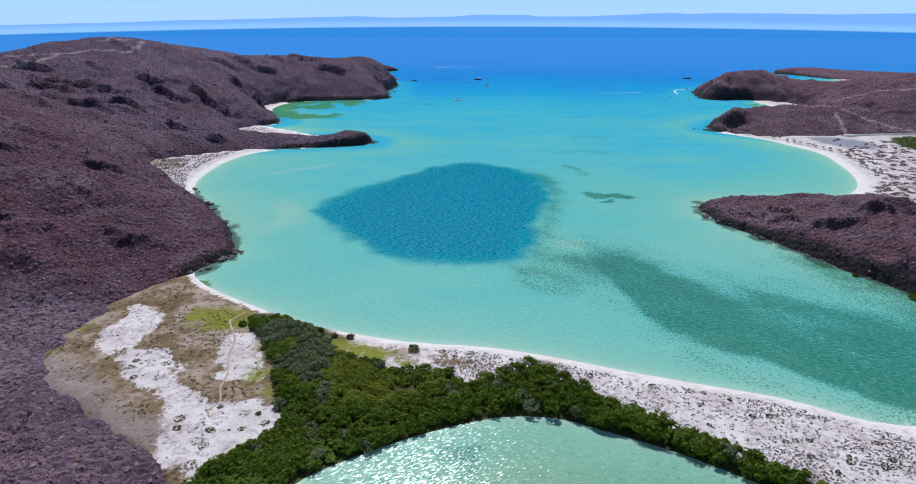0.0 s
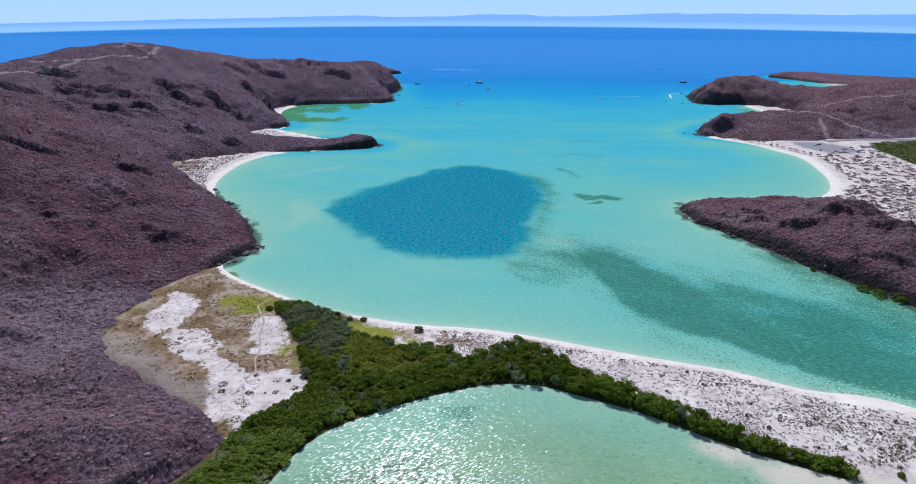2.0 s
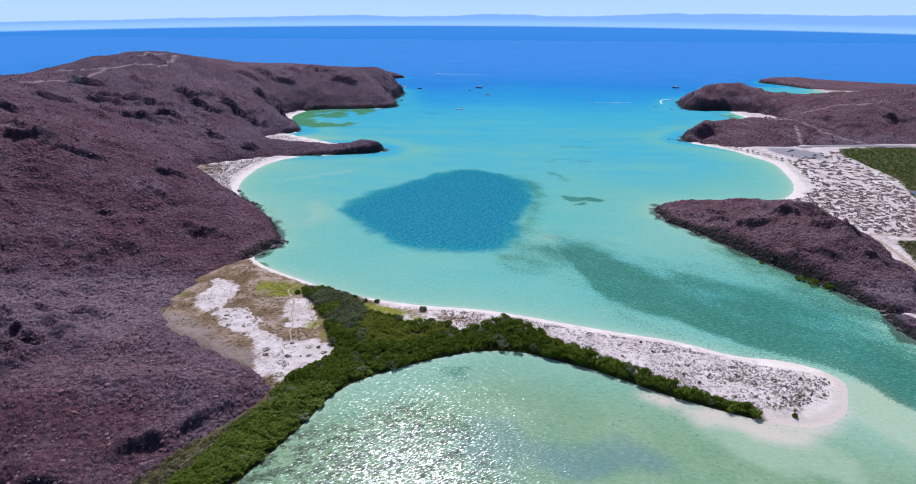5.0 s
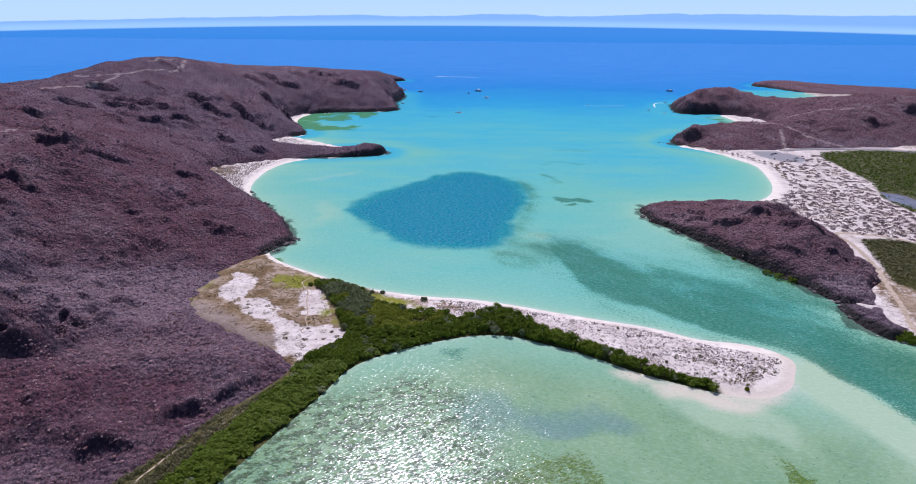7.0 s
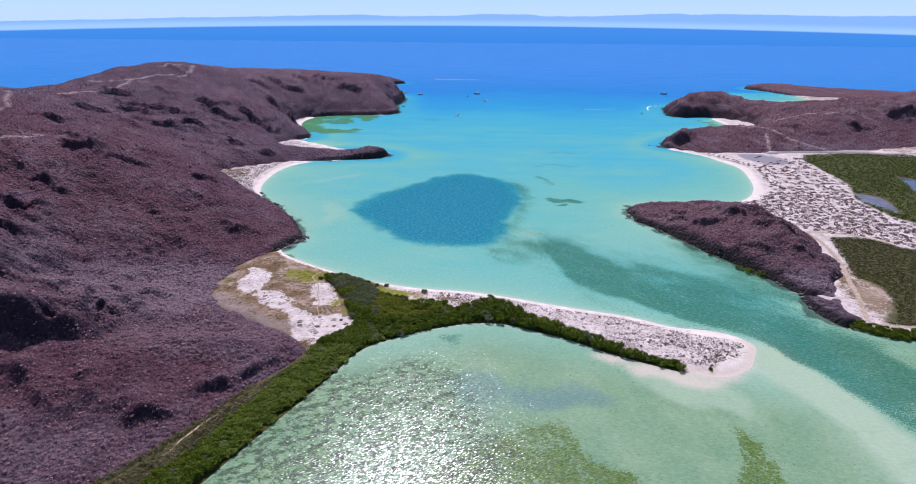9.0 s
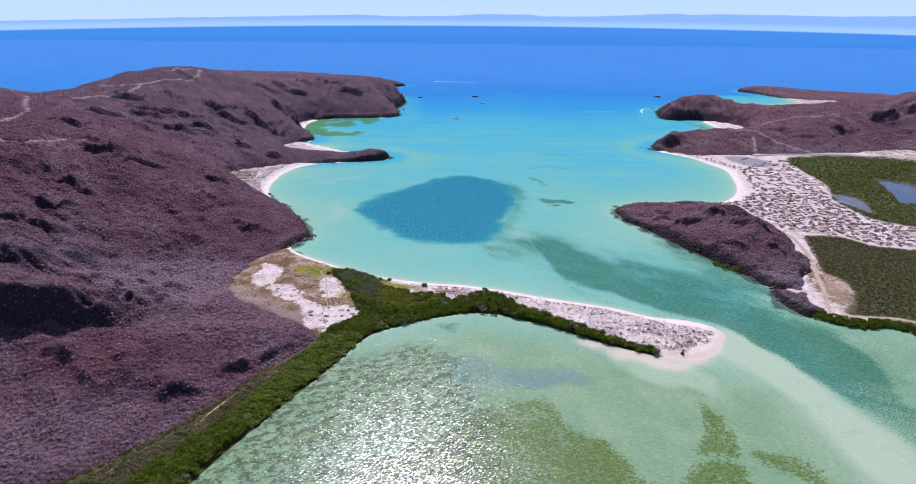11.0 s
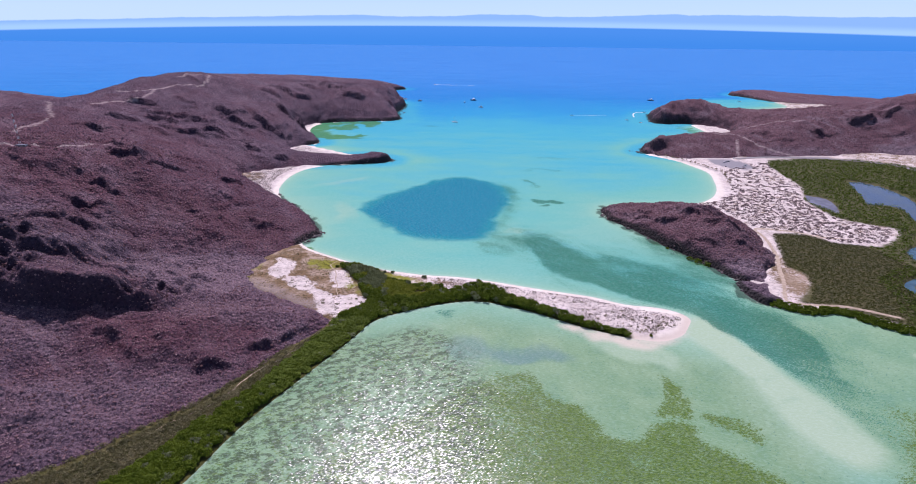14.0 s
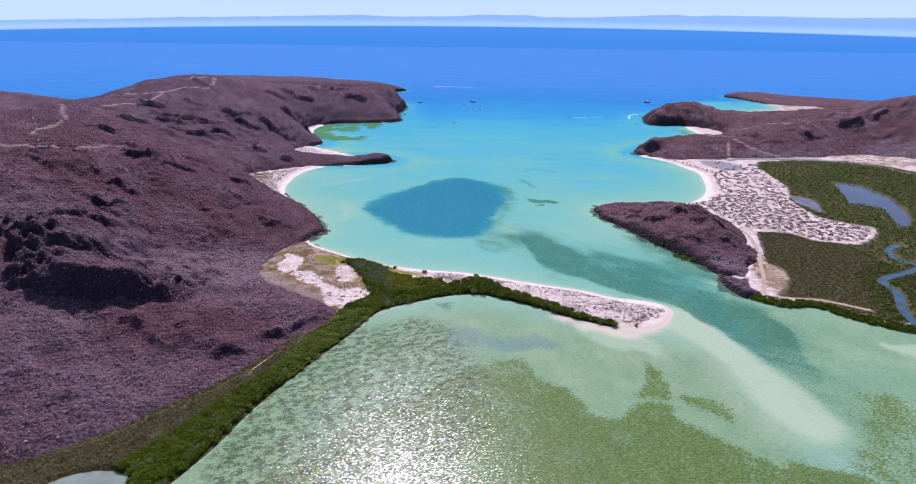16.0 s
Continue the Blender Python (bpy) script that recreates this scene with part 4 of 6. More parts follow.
class Hill:
    """A hill over a foot outline; peaks: heights at places; crags: (x, y, half width, drop, decay, turn) of rock steps."""

    def __init__(self, foot, peaks, crags=(), skirt=14.0, rough=1.0, edge=1.0):
        self.foot, self.crags, self.skirt, self.rough, self.edge = foot, crags, skirt, rough, edge
        p = np.array(peaks, float)
        d = np.maximum(self.within(p[:, 0], p[:, 1]), 2.0)
        shore = land_field(p[:, 0], p[:, 1])
        bare = np.maximum(p[:, 2] - self.crag(p[:, 0], p[:, 1]) - 1.3 * smooth(4, 16, shore) - 2.4 * smooth(16, 6, shore), 1.0)
        self.body = rbf(np.column_stack([p[:, :2], bare / (1 - np.exp(-d / skirt))]))

    def within(self, x, y):
        """Signed distance to the foot; where the hill meets the sea it runs out below the water."""
        inland = smooth(8, 22, land_field(x, y)) if self.edge else 0.0
        return inside(x, y, self.foot) + self.edge * inland * ((2.6 + 4.5 * smooth(140, 180, y) * smooth(300, 260, y)) * fbm(x, y, 20, 3, 57) + 0.9 * vnoise(x, y, 6, 58)) + (3.2 + 2.6 * fbm(x, y, 17, 3, 77)) * smooth(14, 5, land_field(x, y))

    def crag(self, x, y):
        z = np.zeros(x.shape)
        n1, n2 = vnoise(x, y, 16, 3), vnoise(x, y, 6, 4)
        for cx, cy, half, drop, decay, turn in self.crags:
            c, s = math.cos(radians(turn)), math.sin(radians(turn))
            u, v = (x - cx) * c + (y - cy) * s, -(x - cx) * s + (y - cy) * c
            v = v + min(0.25 * half, 4.5) * n1 + (0.6 if cy > 450 and cx < 0 else 1.6) * n2 + (0.10 if drop < 13 else 0.0) * u * u / half
            z = z + drop * smooth(-1.4 - 0.2 * max(drop - 11, 0), 1.6 + 0.2 * max(drop - 11, 0), v) * np.exp(-np.maximum(v, 0) / (1.6 * decay)) * smooth(1.0, 0.3, np.abs(u) / half + 0.22 * n2 + (0.18 if drop > 13 else 0.3) * n1)
        return z

    def height(self, x, y, d=None, detail=True):
        d = self.within(x, y) if d is None else d
        z = np.maximum(self.body(x, y), 1.5) * (1 - np.exp(-np.maximum(d, 0) / self.skirt)) + self.crag(x, y) * smooth(0, 10, d)
        if detail:
            far = smooth(0, 60, d)
            ridged = 1 - np.abs(fbm(x, y, 46, 4, 7))
            z = z + self.rough * (((ridged - 0.6) * (6.0 - 2.8 * smooth(380, 560, y)) + 2.5 * fbm(x, y, 110, 2, 44)) * far + fbm(x, y, 14, 3, 9) * 1.1 * smooth(0, 8, d) * (1 - 0.55 * smooth(600, 900, y) * smooth(100, 0, x)) + fbm(x, y, 8, 2, 13) * 0.9 * smooth(0, 5, d) * smooth(200, 300, x) + fbm(x, y, 4.2, 2, 12) * 0.55 * smooth(0, 4, d) * smooth(480, 280, y) * smooth(-480, -330, x))
        shore = land_field(x, y)
        z = z + 2.4 * smooth(0, 3.0, d + 0.8 * vnoise(x, y, 5, 23)) * smooth(16, 6, shore)
        return np.where(d > 0, z, np.maximum(d * 0.8, -4)) + 1.3 * smooth(4, 16, shore)


def rust_shade_at(x, y):
    """How far the reddish rock prevails over grey scree and pale scrub; also paints the cape slope's shade and the far
    ridge's haze.
    """
    return np.clip(0.42 + 0.43 * smooth(200, 330, y) - 0.40 * smooth(470, 640, y) * smooth(150, 0, x) + 0.35 * smooth(0, 1.0, blob(x, y, -160, 95, 120, 70, 35)) - 0.8 * smooth(0, 0.5, blob(x, y, -205, 200, 90, 42, 15)), 0, 1)


def build_hill(name, hill, xs, ys, material, label, tracks=(), scree=(), wide=2.7, gullies=()):
    X, Y = np.meshgrid(xs, ys)
    d = hill.within(X, Y)
    z = hill.height(X, Y, d) + 0.15
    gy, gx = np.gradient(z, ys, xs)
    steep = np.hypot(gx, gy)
    sc = np.zeros_like(X)
    for b in scree:
        sc = np.maximum(sc, b[-1] * smooth(0.0, 0.6, blob(X, Y, *b[:-1]) + 0.25 * fbm(X, Y, 25, 3, 15)))
    for g in gullies:
        sc = np.maximum(sc, 0.8 * smooth(2.6, 0.6, line_dist(X, Y, g) + 1.2 * vnoise(X, Y, 5, 8)))
    near_sea = -land_field(X, Y)
    f = {"crag_shade": smooth(0.75, 1.5, steep), "shore": smooth(5.5, 3.0, d + fbm(X, Y, 6, 2, 3)) * smooth(-9, -5, near_sea),
         "track": np.maximum.reduce([smooth(wide, wide / 2, line_dist(X, Y, t)) for t in tracks]) if tracks else np.zeros_like(X), "scree": sc}
    f["rust_shade"] = rust_shade_at(X, Y)
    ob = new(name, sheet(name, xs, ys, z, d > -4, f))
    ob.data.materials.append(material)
    tagged(ob, label, "hill", kind="structure")
    return ob


HILL_WEST = Hill(FOOT_WEST, [
    (-564, 960, 101), (-502, 956, 98), (-446, 1080, 78), (-325, 1170, 64), (-345, 985, 38), (-400, 900, 54), (-208, 1123, 44), (-165, 1200, 30), (-619, 900, 94),
    (-622, 800, 84), (-594, 620, 86), (-680, 640, 79), (-740, 620, 76), (-690, 750, 70), (-800, 720, 62), (-438, 330, 82), (-490, 330, 84), (-385, 330, 78),
    (-335, 298, 54), (-306, 348, 50), (-310, 421, 44), (-251, 327, 25), (-193, 282, 10), (-218, 274, 23),
    (-308, 150, 58), (-250, 96, 34), (-262, 59, 22), (-194, 99, 24), (-188, 55, 12), (-95, 111, 3.2), (-112, 112, 6.5), (-125, 121, 11), (-122, 72, 3), (-135, 85, 8),
    (-158, 122, 11), (-168, 157, 6), (-240, 225, 9), (-209, 160, 11), (-310, 626, 25), (-476, 652, 62), (-335, 900, 34),
    (-190, 1060, 22), (-250, 1045, 26), (-560, 1080, 88), (-420, 1190, 62), (-300, 1260, 44), (-700, 980, 48), (-760, 860, 42), (-790, 600, 66),
    (-900, 720, 44), (-1050, 900, 10), (-1150, 1160, 36), (-1230, 1100, 44), (-1010, 1130, 6), (-900, 1120, 5), (-780, 1060, 24), (-1200, 600, 50), (-900, 400, 70), (-700, 420, 78), (-600, 250, 80), (-450, 200, 72), (-420, 60, 50), (-600, 0, 60), (-500, -300, 40),
    (-185, 655, 7), (-130, 651, 14), (-114, 648, 11), (-150, 655, 5), (-165, 656, 4), (-240, 640, 12), (-165, 340, 9), (-180, 310, 12)],
    [(-256, 98, 66, 27, 34, 8), (-302, 136, 44, 12, 30, 2), (-344, 108, 40, 10, 30, 4), (-138, 62, 17, 5.0, 9, 28), (-118, 82, 14, 4.0, 7, 42), (-106, 95, 11, 3.6, 6, 50), (-97, 106, 9, 3.2, 5, 48), (-88, 116, 9, 3.6, 5, 55), (-170, 66, 6, 3, 7, 20), (-210, 70, 9, 3, 8, 0), (-180, 76, 7, 3, 8, 10),
     (-329, 250, 24, 7, 20, -15), (-336, 292, 24, 6.5, 18, -10), (-306, 204, 22, 6, 16, -10), (-328, 200, 15, 5, 14, 10), (-308, 240, 14, 3.5, 12, 0),
     (-456, 655, 34, 8.7, 22, 4), (-432, 692, 41, 9.3, 24, 0), (-410, 618, 36, 7.4, 20, 6), (-376, 650, 31, 8.7, 20, -4), (-368, 732, 43, 9.3, 24, -18), (-334, 752, 43, 9.9, 24, -20),
     (-402, 760, 36, 8.7, 22, -14), (-326, 646, 14, 5.6, 12, 0), (-308, 624, 16, 6.8, 12, 0), (-340, 898, 48, 10.5, 26, -38), (-302, 850, 38, 10.5, 24, -45), (-338, 1026, 31, 8.7, 20, 35),
     (-391, 976, 29, 7.4, 18, -8), (-384, 1024, 31, 7.4, 18, -8), (-345, 1102, 34, 7.4, 18, -20), (-298, 1118, 38, 9.3, 20, 0), (-245, 1086, 43, 9.9, 22, -8), (-360, 690, 24, 5.6, 16, -20), (-480, 690, 26, 5.6, 16, 8), (-440, 590, 22, 5, 14, 4),
     (-483, 604, 26, 8, 20, 8), (-472, 514, 28, 8, 20, 10), (-358, 366, 24, 8, 18, -16), (-520, 720, 40, 9, 30, 6),
     (-300, 842, 26, 8, 24, 30), (-142, 1180, 24, 8, 30, -70), (-262, 605, 12, 7, 10, 0), (-255, 300, 14, 5, 14, 10)]
    + ledges(3, 26, -420, -90, -20, 330, FOOT_WEST) + ledges(4, 7, -600, -200, 500, 930, FOOT_WEST, 1.6) + ledges(5, 10, -420, -250, 200, 420, FOOT_WEST, 1.6)
    + [(-158, 1135, 26, 9, 22, -10), (-150, 1225, 30, 9, 22, -65)], 34.0)
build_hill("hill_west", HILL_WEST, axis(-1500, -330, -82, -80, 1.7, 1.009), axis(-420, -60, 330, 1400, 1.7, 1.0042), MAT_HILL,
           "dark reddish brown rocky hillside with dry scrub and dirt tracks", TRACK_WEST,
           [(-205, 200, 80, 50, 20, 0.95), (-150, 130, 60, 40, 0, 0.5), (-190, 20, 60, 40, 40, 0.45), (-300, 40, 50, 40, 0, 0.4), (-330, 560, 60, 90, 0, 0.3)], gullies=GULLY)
HILL_HEAD = Hill(FOOT_HEAD, [(182, 398, 5), (190, 394, 7), (205, 388, 8), (216, 384, 10), (242, 380, 13), (268, 368, 17), (262, 338, 25), (238, 366, 12), (268, 320, 24), (252, 287, 20), (268, 285, 20),
                             (266, 250, 11), (272, 232, 5), (286, 244, 6), (236, 352, 15), (201, 359, 9), (210, 412, 4), (250, 416, 5), (284, 408, 6), (296, 345, 12), (300, 300, 8)],
                 [(222, 325, 17, 6, 12, -20), (240, 270, 20, 4.5, 10, -28), (262, 300, 14, 5, 9, -10), (205, 350, 13, 4.5, 8, -25), (282, 300, 13, 4, 10, 10), (215, 372, 12, 4.5, 8, -10), (190, 372, 12, 3, 8, -50), (250, 330, 14, 5, 9, -12), (270, 268, 10, 4, 8, 5)], 9.0, 1.25)
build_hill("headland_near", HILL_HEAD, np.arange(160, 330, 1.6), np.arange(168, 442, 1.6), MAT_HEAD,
           "low reddish rocky headland beside the channel", (), [(268, 230, 26, 14, 20, 0.7)])
HILL_KNOB = Hill(FOOT_KNOB, [(255, 190, 6), (252, 180, 5), (258, 197, 4)], [(252, 188, 8, 2, 6, -60)], 4.0, 0.8)
build_hill("rock_knob", HILL_KNOB, np.arange(238, 274, 1.2), np.arange(164, 212, 1.2), MAT_HEAD, "small rocky knob at the tip of the headland")
HILL_EAST = Hill(FOOT_EAST, [(353, 772, 23), (335, 755, 16), (374, 765, 18), (422, 765, 22), (486, 1090, 40), (539, 1090, 44), (591, 1085, 33), (632, 1080, 28),
                             (602, 960, 36), (738, 950, 53), (797, 950, 58), (819, 900, 74), (892, 900, 88), (1100, 900, 110), (549, 790, 22), (650, 790, 18),
                             (755, 785, 16), (736, 850, 52), (636, 815, 36), (500, 860, 12), (520, 740, 9), (900, 720, 20), (700, 1150, 8), (800, 1160, 9), (900, 1200, 8),
                             (1000, 1030, 55), (620, 1160, 9), (1100, 1200, 16), (1000, 1120, 22), (700, 1040, 36), (820, 1050, 27)],
                 [(740, 842, 30, 9, 26, 5), (640, 800, 18, 7, 18, -8), (326, 742, 20, 9, 14, -60), (340, 735, 16, 5, 14, -40), (435, 1085, 24, 11, 20, -80), (440, 1050, 20, 6, 16, -40), (800, 850, 26, 7, 20, 10)] + ledges(6, 16, 330, 900, 720, 1000, FOOT_EAST, 1.3), 26.0, 1.15)
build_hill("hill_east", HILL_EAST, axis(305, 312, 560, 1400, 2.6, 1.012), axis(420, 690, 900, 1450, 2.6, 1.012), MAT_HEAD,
           "brown rocky hills and headlands with a dirt road", TRACK_EAST, [(560, 725, 120, 25, 0, 0.5), (790, 740, 110, 60, 0, 0.8), (700, 705, 90, 50, -25, 1.0)], 3.0)
HILL_FAR_EAST = Hill(FOOT_FAR_EAST, [(900, 1580, 13), (945, 1600, 13), (865, 1605, 13), (960, 1520, 9), (1060, 1500, 8), (1150, 1450, 9), (930, 1470, 5)], [(850, 1575, 20, 4, 20, -60)], 10.0, 0.35)
build_hill("headland_far", HILL_FAR_EAST, np.arange(815, 1300, 5.0), np.arange(1370, 1672, 4.0), MAT_HEAD, "long low brown headland far across the bay")
HILL_FAR = Hill(FOOT_FAR, [(-358, 1640, 27), (-246, 1640, 19), (-210, 1645, 12), (-600, 1640, 34)], (), 12.0, 0.8)
build_hill("promontory_far", HILL_FAR, np.arange(-995, -178, 6.0), np.arange(1520, 1782, 4.0), MAT_HILL, "low brown promontory far behind the main hill")

# ---- things ----
def leaf_material(name, a, b, c, rough=0.6, glow=0.0):
    m = Mat(name, rough, 0.08)
    col = m.colours(m.island(), [(0.0, a), (0.55, b), (1.0, c)])
    col = m.mix(m.op("MULTIPLY", m.thing(), 0.35), col, c)
    col = m.mix(m.op("MULTIPLY", m.ramp(m.noise(11, 3), 0.45, 0.65), 0.55), col, c)
    col = m.mix(m.op("MULTIPLY", m.ramp(m.noise(6, 2), 0.5, 0.35), 0.5), col, a)
    m.done(col)
    if glow:                                   # thin leaves let light through
        thin = m.n.new("ShaderNodeBsdfTranslucent")
        m.put(col, thin.inputs[0])
        both = m.n.new("ShaderNodeMixShader")
        both.inputs[0].default_value = glow
        m.l.new(m.b.outputs[0], both.inputs[1])
        m.l.new(thin.outputs[0], both.inputs[2])
        m.l.new(both.outputs[0], m.n["Material Output"].inputs[0])
    return m.m


MAT_LEAF = leaf_material("mangrove_leaves", (0.066, 0.108, 0.006), (0.105, 0.16, 0.010), (0.175, 0.24, 0.022), 0.55, 0.34)
MAT_LEAF_GREY = leaf_material("grey_mangrove_leaves", (0.12, 0.15, 0.06), (0.18, 0.215, 0.09), (0.26, 0.295, 0.14), 0.6, 0.34)
MAT_LEAF_OLIVE = leaf_material("olive_mangrove_leaves", (0.15, 0.19, 0.016), (0.215, 0.25, 0.022), (0.30, 0.325, 0.04), 0.6, 0.36)
MAT_MARSH = leaf_material("marsh_leaves", (0.045, 0.078, 0.010), (0.078, 0.122, 0.014), (0.125, 0.175, 0.026), 0.6, 0.4)
MAT_MARSH_LOW = leaf_material("low_marsh_leaves", (0.044, 0.050, 0.010), (0.054, 0.060, 0.012), (0.066, 0.071, 0.015), 0.7, 0.3)
MAT_SCRUB = leaf_material("dune_scrub", (0.105, 0.085, 0.083), (0.17, 0.145, 0.138), (0.25, 0.215, 0.20), 0.9, 0.3)
MAT_SCRUB_EAST = leaf_material("dune_mound_scrub", (0.17, 0.12, 0.12), (0.25, 0.185, 0.185), (0.34, 0.27, 0.265), 0.9, 0.3)
MAT_TIP_SCRUB = leaf_material("tip_scrub", (0.13, 0.115, 0.045), (0.21, 0.185, 0.075), (0.31, 0.28, 0.12), 0.9, 0.3)
MAT_STRIP = leaf_material("trailside_scrub", (0.13, 0.13, 0.055), (0.21, 0.195, 0.09), (0.31, 0.285, 0.16), 0.7, 0.4)
MAT_SCRUB_GREEN = leaf_material("olive_scrub", (0.085, 0.075, 0.03), (0.125, 0.11, 0.045), (0.17, 0.15, 0.07), 0.9, 0.3)
MAT_HILL_SCRUB = leaf_material("hill_scrub", (0.178, 0.090, 0.093), (0.262, 0.152, 0.157), (0.355, 0.242, 0.248), 0.95, 0.3)
MAT_PALE_SCRUB = leaf_material("pale_hill_scrub", (0.285, 0.186, 0.186), (0.405, 0.282, 0.28), (0.51, 0.385, 0.38), 0.95, 0.3)
# Darker, purplish copies of hill scrub and boulders: distance haze painted into the colour.
MAT_HAZED_SCRUB = leaf_material("hazed_scrub", (0.125, 0.083, 0.115), (0.175, 0.12, 0.162), (0.235, 0.168, 0.215), 0.95, 0.3)
MAT_HAZED_ROCK = leaf_material("hazed_rock", (0.105, 0.062, 0.085), (0.165, 0.105, 0.135), (0.22, 0.15, 0.185), 0.95)
MAT_BOULDER = leaf_material("boulder_rock", (0.158, 0.074, 0.074), (0.24, 0.127, 0.127), (0.335, 0.218, 0.217), 0.95)
MAT_TRUNK = plain("mangrove_bark", (0.10, 0.075, 0.055), 0.9, 0.4)

rng = np.random.default_rng(7)


def quads_at(p, normal, size, aspect=1.0):
    """Leaf quads at points p with those normals; arrays of corners."""
    n = normal / np.linalg.norm(normal, axis=1)[:, None]
    a = np.cross(n, rng.normal(size=n.shape))
    a /= np.linalg.norm(a, axis=1)[:, None] + 1e-9
    b = np.cross(n, a)
    s = size[:, None] if isinstance(size, np.ndarray) else size
    bend = 0.22 * s * n
    return np.stack([p - a * s - bend, p - b * s * aspect, p + a * s - bend, p + b * s * aspect], 1)


def domes(centre, radius, tall, count, leaf, low=-0.1, lay=0.25, toss=0.55):
    """Leaf quads over one dome at each centre: (n, count) points on lumpy half balls."""
    n = len(centre)
    d = rng.normal(size=(n, count, 3))
    d[..., 2] = np.abs(d[..., 2]) * 0.9 + low
    d /= np.linalg.norm(d, axis=2)[..., None]
    r = radius[:, None] * rng.uniform(0.72, 1.05, (n, count))
    p = centre[:, None, :] + d * np.stack([r, r, r * (tall / radius)[:, None]], -1)
    nr = d + rng.normal(scale=toss, size=d.shape) + np.array([0, 0, lay])
    s = (leaf[:, None] * rng.uniform(0.7, 1.35, (n, count))).reshape(-1)
    return quads_at(p.reshape(-1, 3), nr.reshape(-1, 3), s, 0.75)


def quads_mesh(name, quads, material):
    me = raw_mesh(name, quads.reshape(-1, 3), np.arange(len(quads) * 4).reshape(-1, 4), False)
    me.materials.append(material)
    return me


def scatter(outline, gap, seed, margin=0.0):
    """Uneven places inside an outline, about gap apart."""
    r = np.random.default_rng(seed)
    lo, hi = outline.min(0), outline.max(0)
    x, y = np.meshgrid(np.arange(lo[0], hi[0], gap), np.arange(lo[1], hi[1], gap))
    p = np.stack([x.ravel(), y.ravel()], 1) + r.uniform(-0.48, 0.48, (x.size, 2)) * gap
    return p[inside(p[:, 0], p[:, 1], outline) > margin]


def ground_z_at(p):
    return ground_height(p[:, 0], p[:, 1])


# -- mangrove trees: a few forms, each a short forked trunk and a lumpy crown
def crown_quads(base, wide, tall, lumps, leaves):
    """Crowns of many leaf clumps: base (n, 3), widths and heights (n,)."""
    n = len(base)
    ang = rng.uniform(0, 2 * math.pi, (n, lumps))
    out = np.sqrt(rng.uniform(0, 1, (n, lumps))) * 0.82
    c = base[:, None, :] + np.stack([np.cos(ang) * out * wide[:, None], np.sin(ang) * out * wide[:, None],
                                     (tall[:, None] * (0.82 * np.sqrt(1.06 - out ** 2) - 0.08 + rng.uniform(-0.07, 0.07, (n, lumps))))], -1)
    r = np.repeat(wide * 0.34, lumps) * rng.uniform(0.65, 1.3, n * lumps)
    return domes(c.reshape(-1, 3), r, r * 0.8, leaves, np.full(n * lumps, 0.36), -0.2, 0.3, 0.45)


def skirt_quads(base, wide, tall, count):
    """Foliage hanging round the sides of a crown down to the ground."""
    n = len(base)
    ang, h = rng.uniform(0, 2 * math.pi, (n, count)), rng.uniform(0.05, 0.6, (n, count))
    r = wide[:, None] * (0.62 + 0.32 * h) * rng.uniform(0.85, 1.1, (n, count))
    p = base[:, None, :] + np.stack([np.cos(ang) * r, np.sin(ang) * r, h * tall[:, None]], -1)
    nr = np.stack([np.cos(ang), np.sin(ang), np.full_like(ang, 0.3)], -1) + rng.normal(scale=0.5, size=p.shape)
    return quads_at(p.reshape(-1, 3), nr.reshape(-1, 3), np.full(n * count, 0.45), 0.75)


def trunk_mesh(seed):
    r = random.Random(seed)
    bm = bmesh.new()
    for _ in range(4):
        a, lean = r.uniform(0, 6.28), r.uniform(0.6, 1.3)
        prev = None
        for k in range(4):
            t = k / 3
            c = Vector((math.cos(a) * lean * t, math.sin(a) * lean * t, -0.5 + 3.2 * t))
            ring = [bm.verts.new(c + Vector((math.cos(q) * (0.13 - 0.08 * t), math.sin(q) * (0.13 - 0.08 * t), 0))) for q in (0, 1.26, 2.51, 3.77, 5.03)]
            if prev:
                for i in range(5):
                    bm.faces.new((prev[i], prev[(i + 1) % 5], ring[(i + 1) % 5], ring[i]))
            prev = ring
    return bm


def make_mangrove(seed, wide, tall, material, label):
    tree = tagged(new("mangrove_tree"), label, "tree", "mangroves along the lagoon")
    trunk = part("trunk", trunk_mesh(seed), MAT_TRUNK, tree)
    one = np.zeros((1, 3))
    q = np.concatenate([crown_quads(one, np.array([wide]), np.array([tall]), 17, 26), skirt_quads(one, np.array([wide]), np.array([tall]), 110)])
    crown = new("crown", quads_mesh("crown", q, material))
    crown.parent = tree
    return tree


def inside_belt(p):
    """1 on the narrow belt along the spit, 0 in the wide thicket and along the hill."""
    return ((p[:, 0] > 38) | (p[:, 0] < -52) & (p[:, 1] < 150)).astype(int)


places = np.concatenate([p[inside_belt(p) == k] for k, p in enumerate((scatter(MANGROVE, 3.5, 11, 0.1), scatter(MANGROVE, 2.6, 12, 0.1)))])
places = places[land_field(places[:, 0], places[:, 1]) > 1.1]
gap_sand = (np.hypot(places[:, 0] + 21, (places[:, 1] - 178) * 1.6) > 6) & (np.hypot(places[:, 0] - 108, places[:, 1] - 126) > 2.6)
places = places[gap_sand & (inside(places[:, 0], places[:, 1], WEST_POOL) < -1.5)]
z0 = ground_z_at(places)
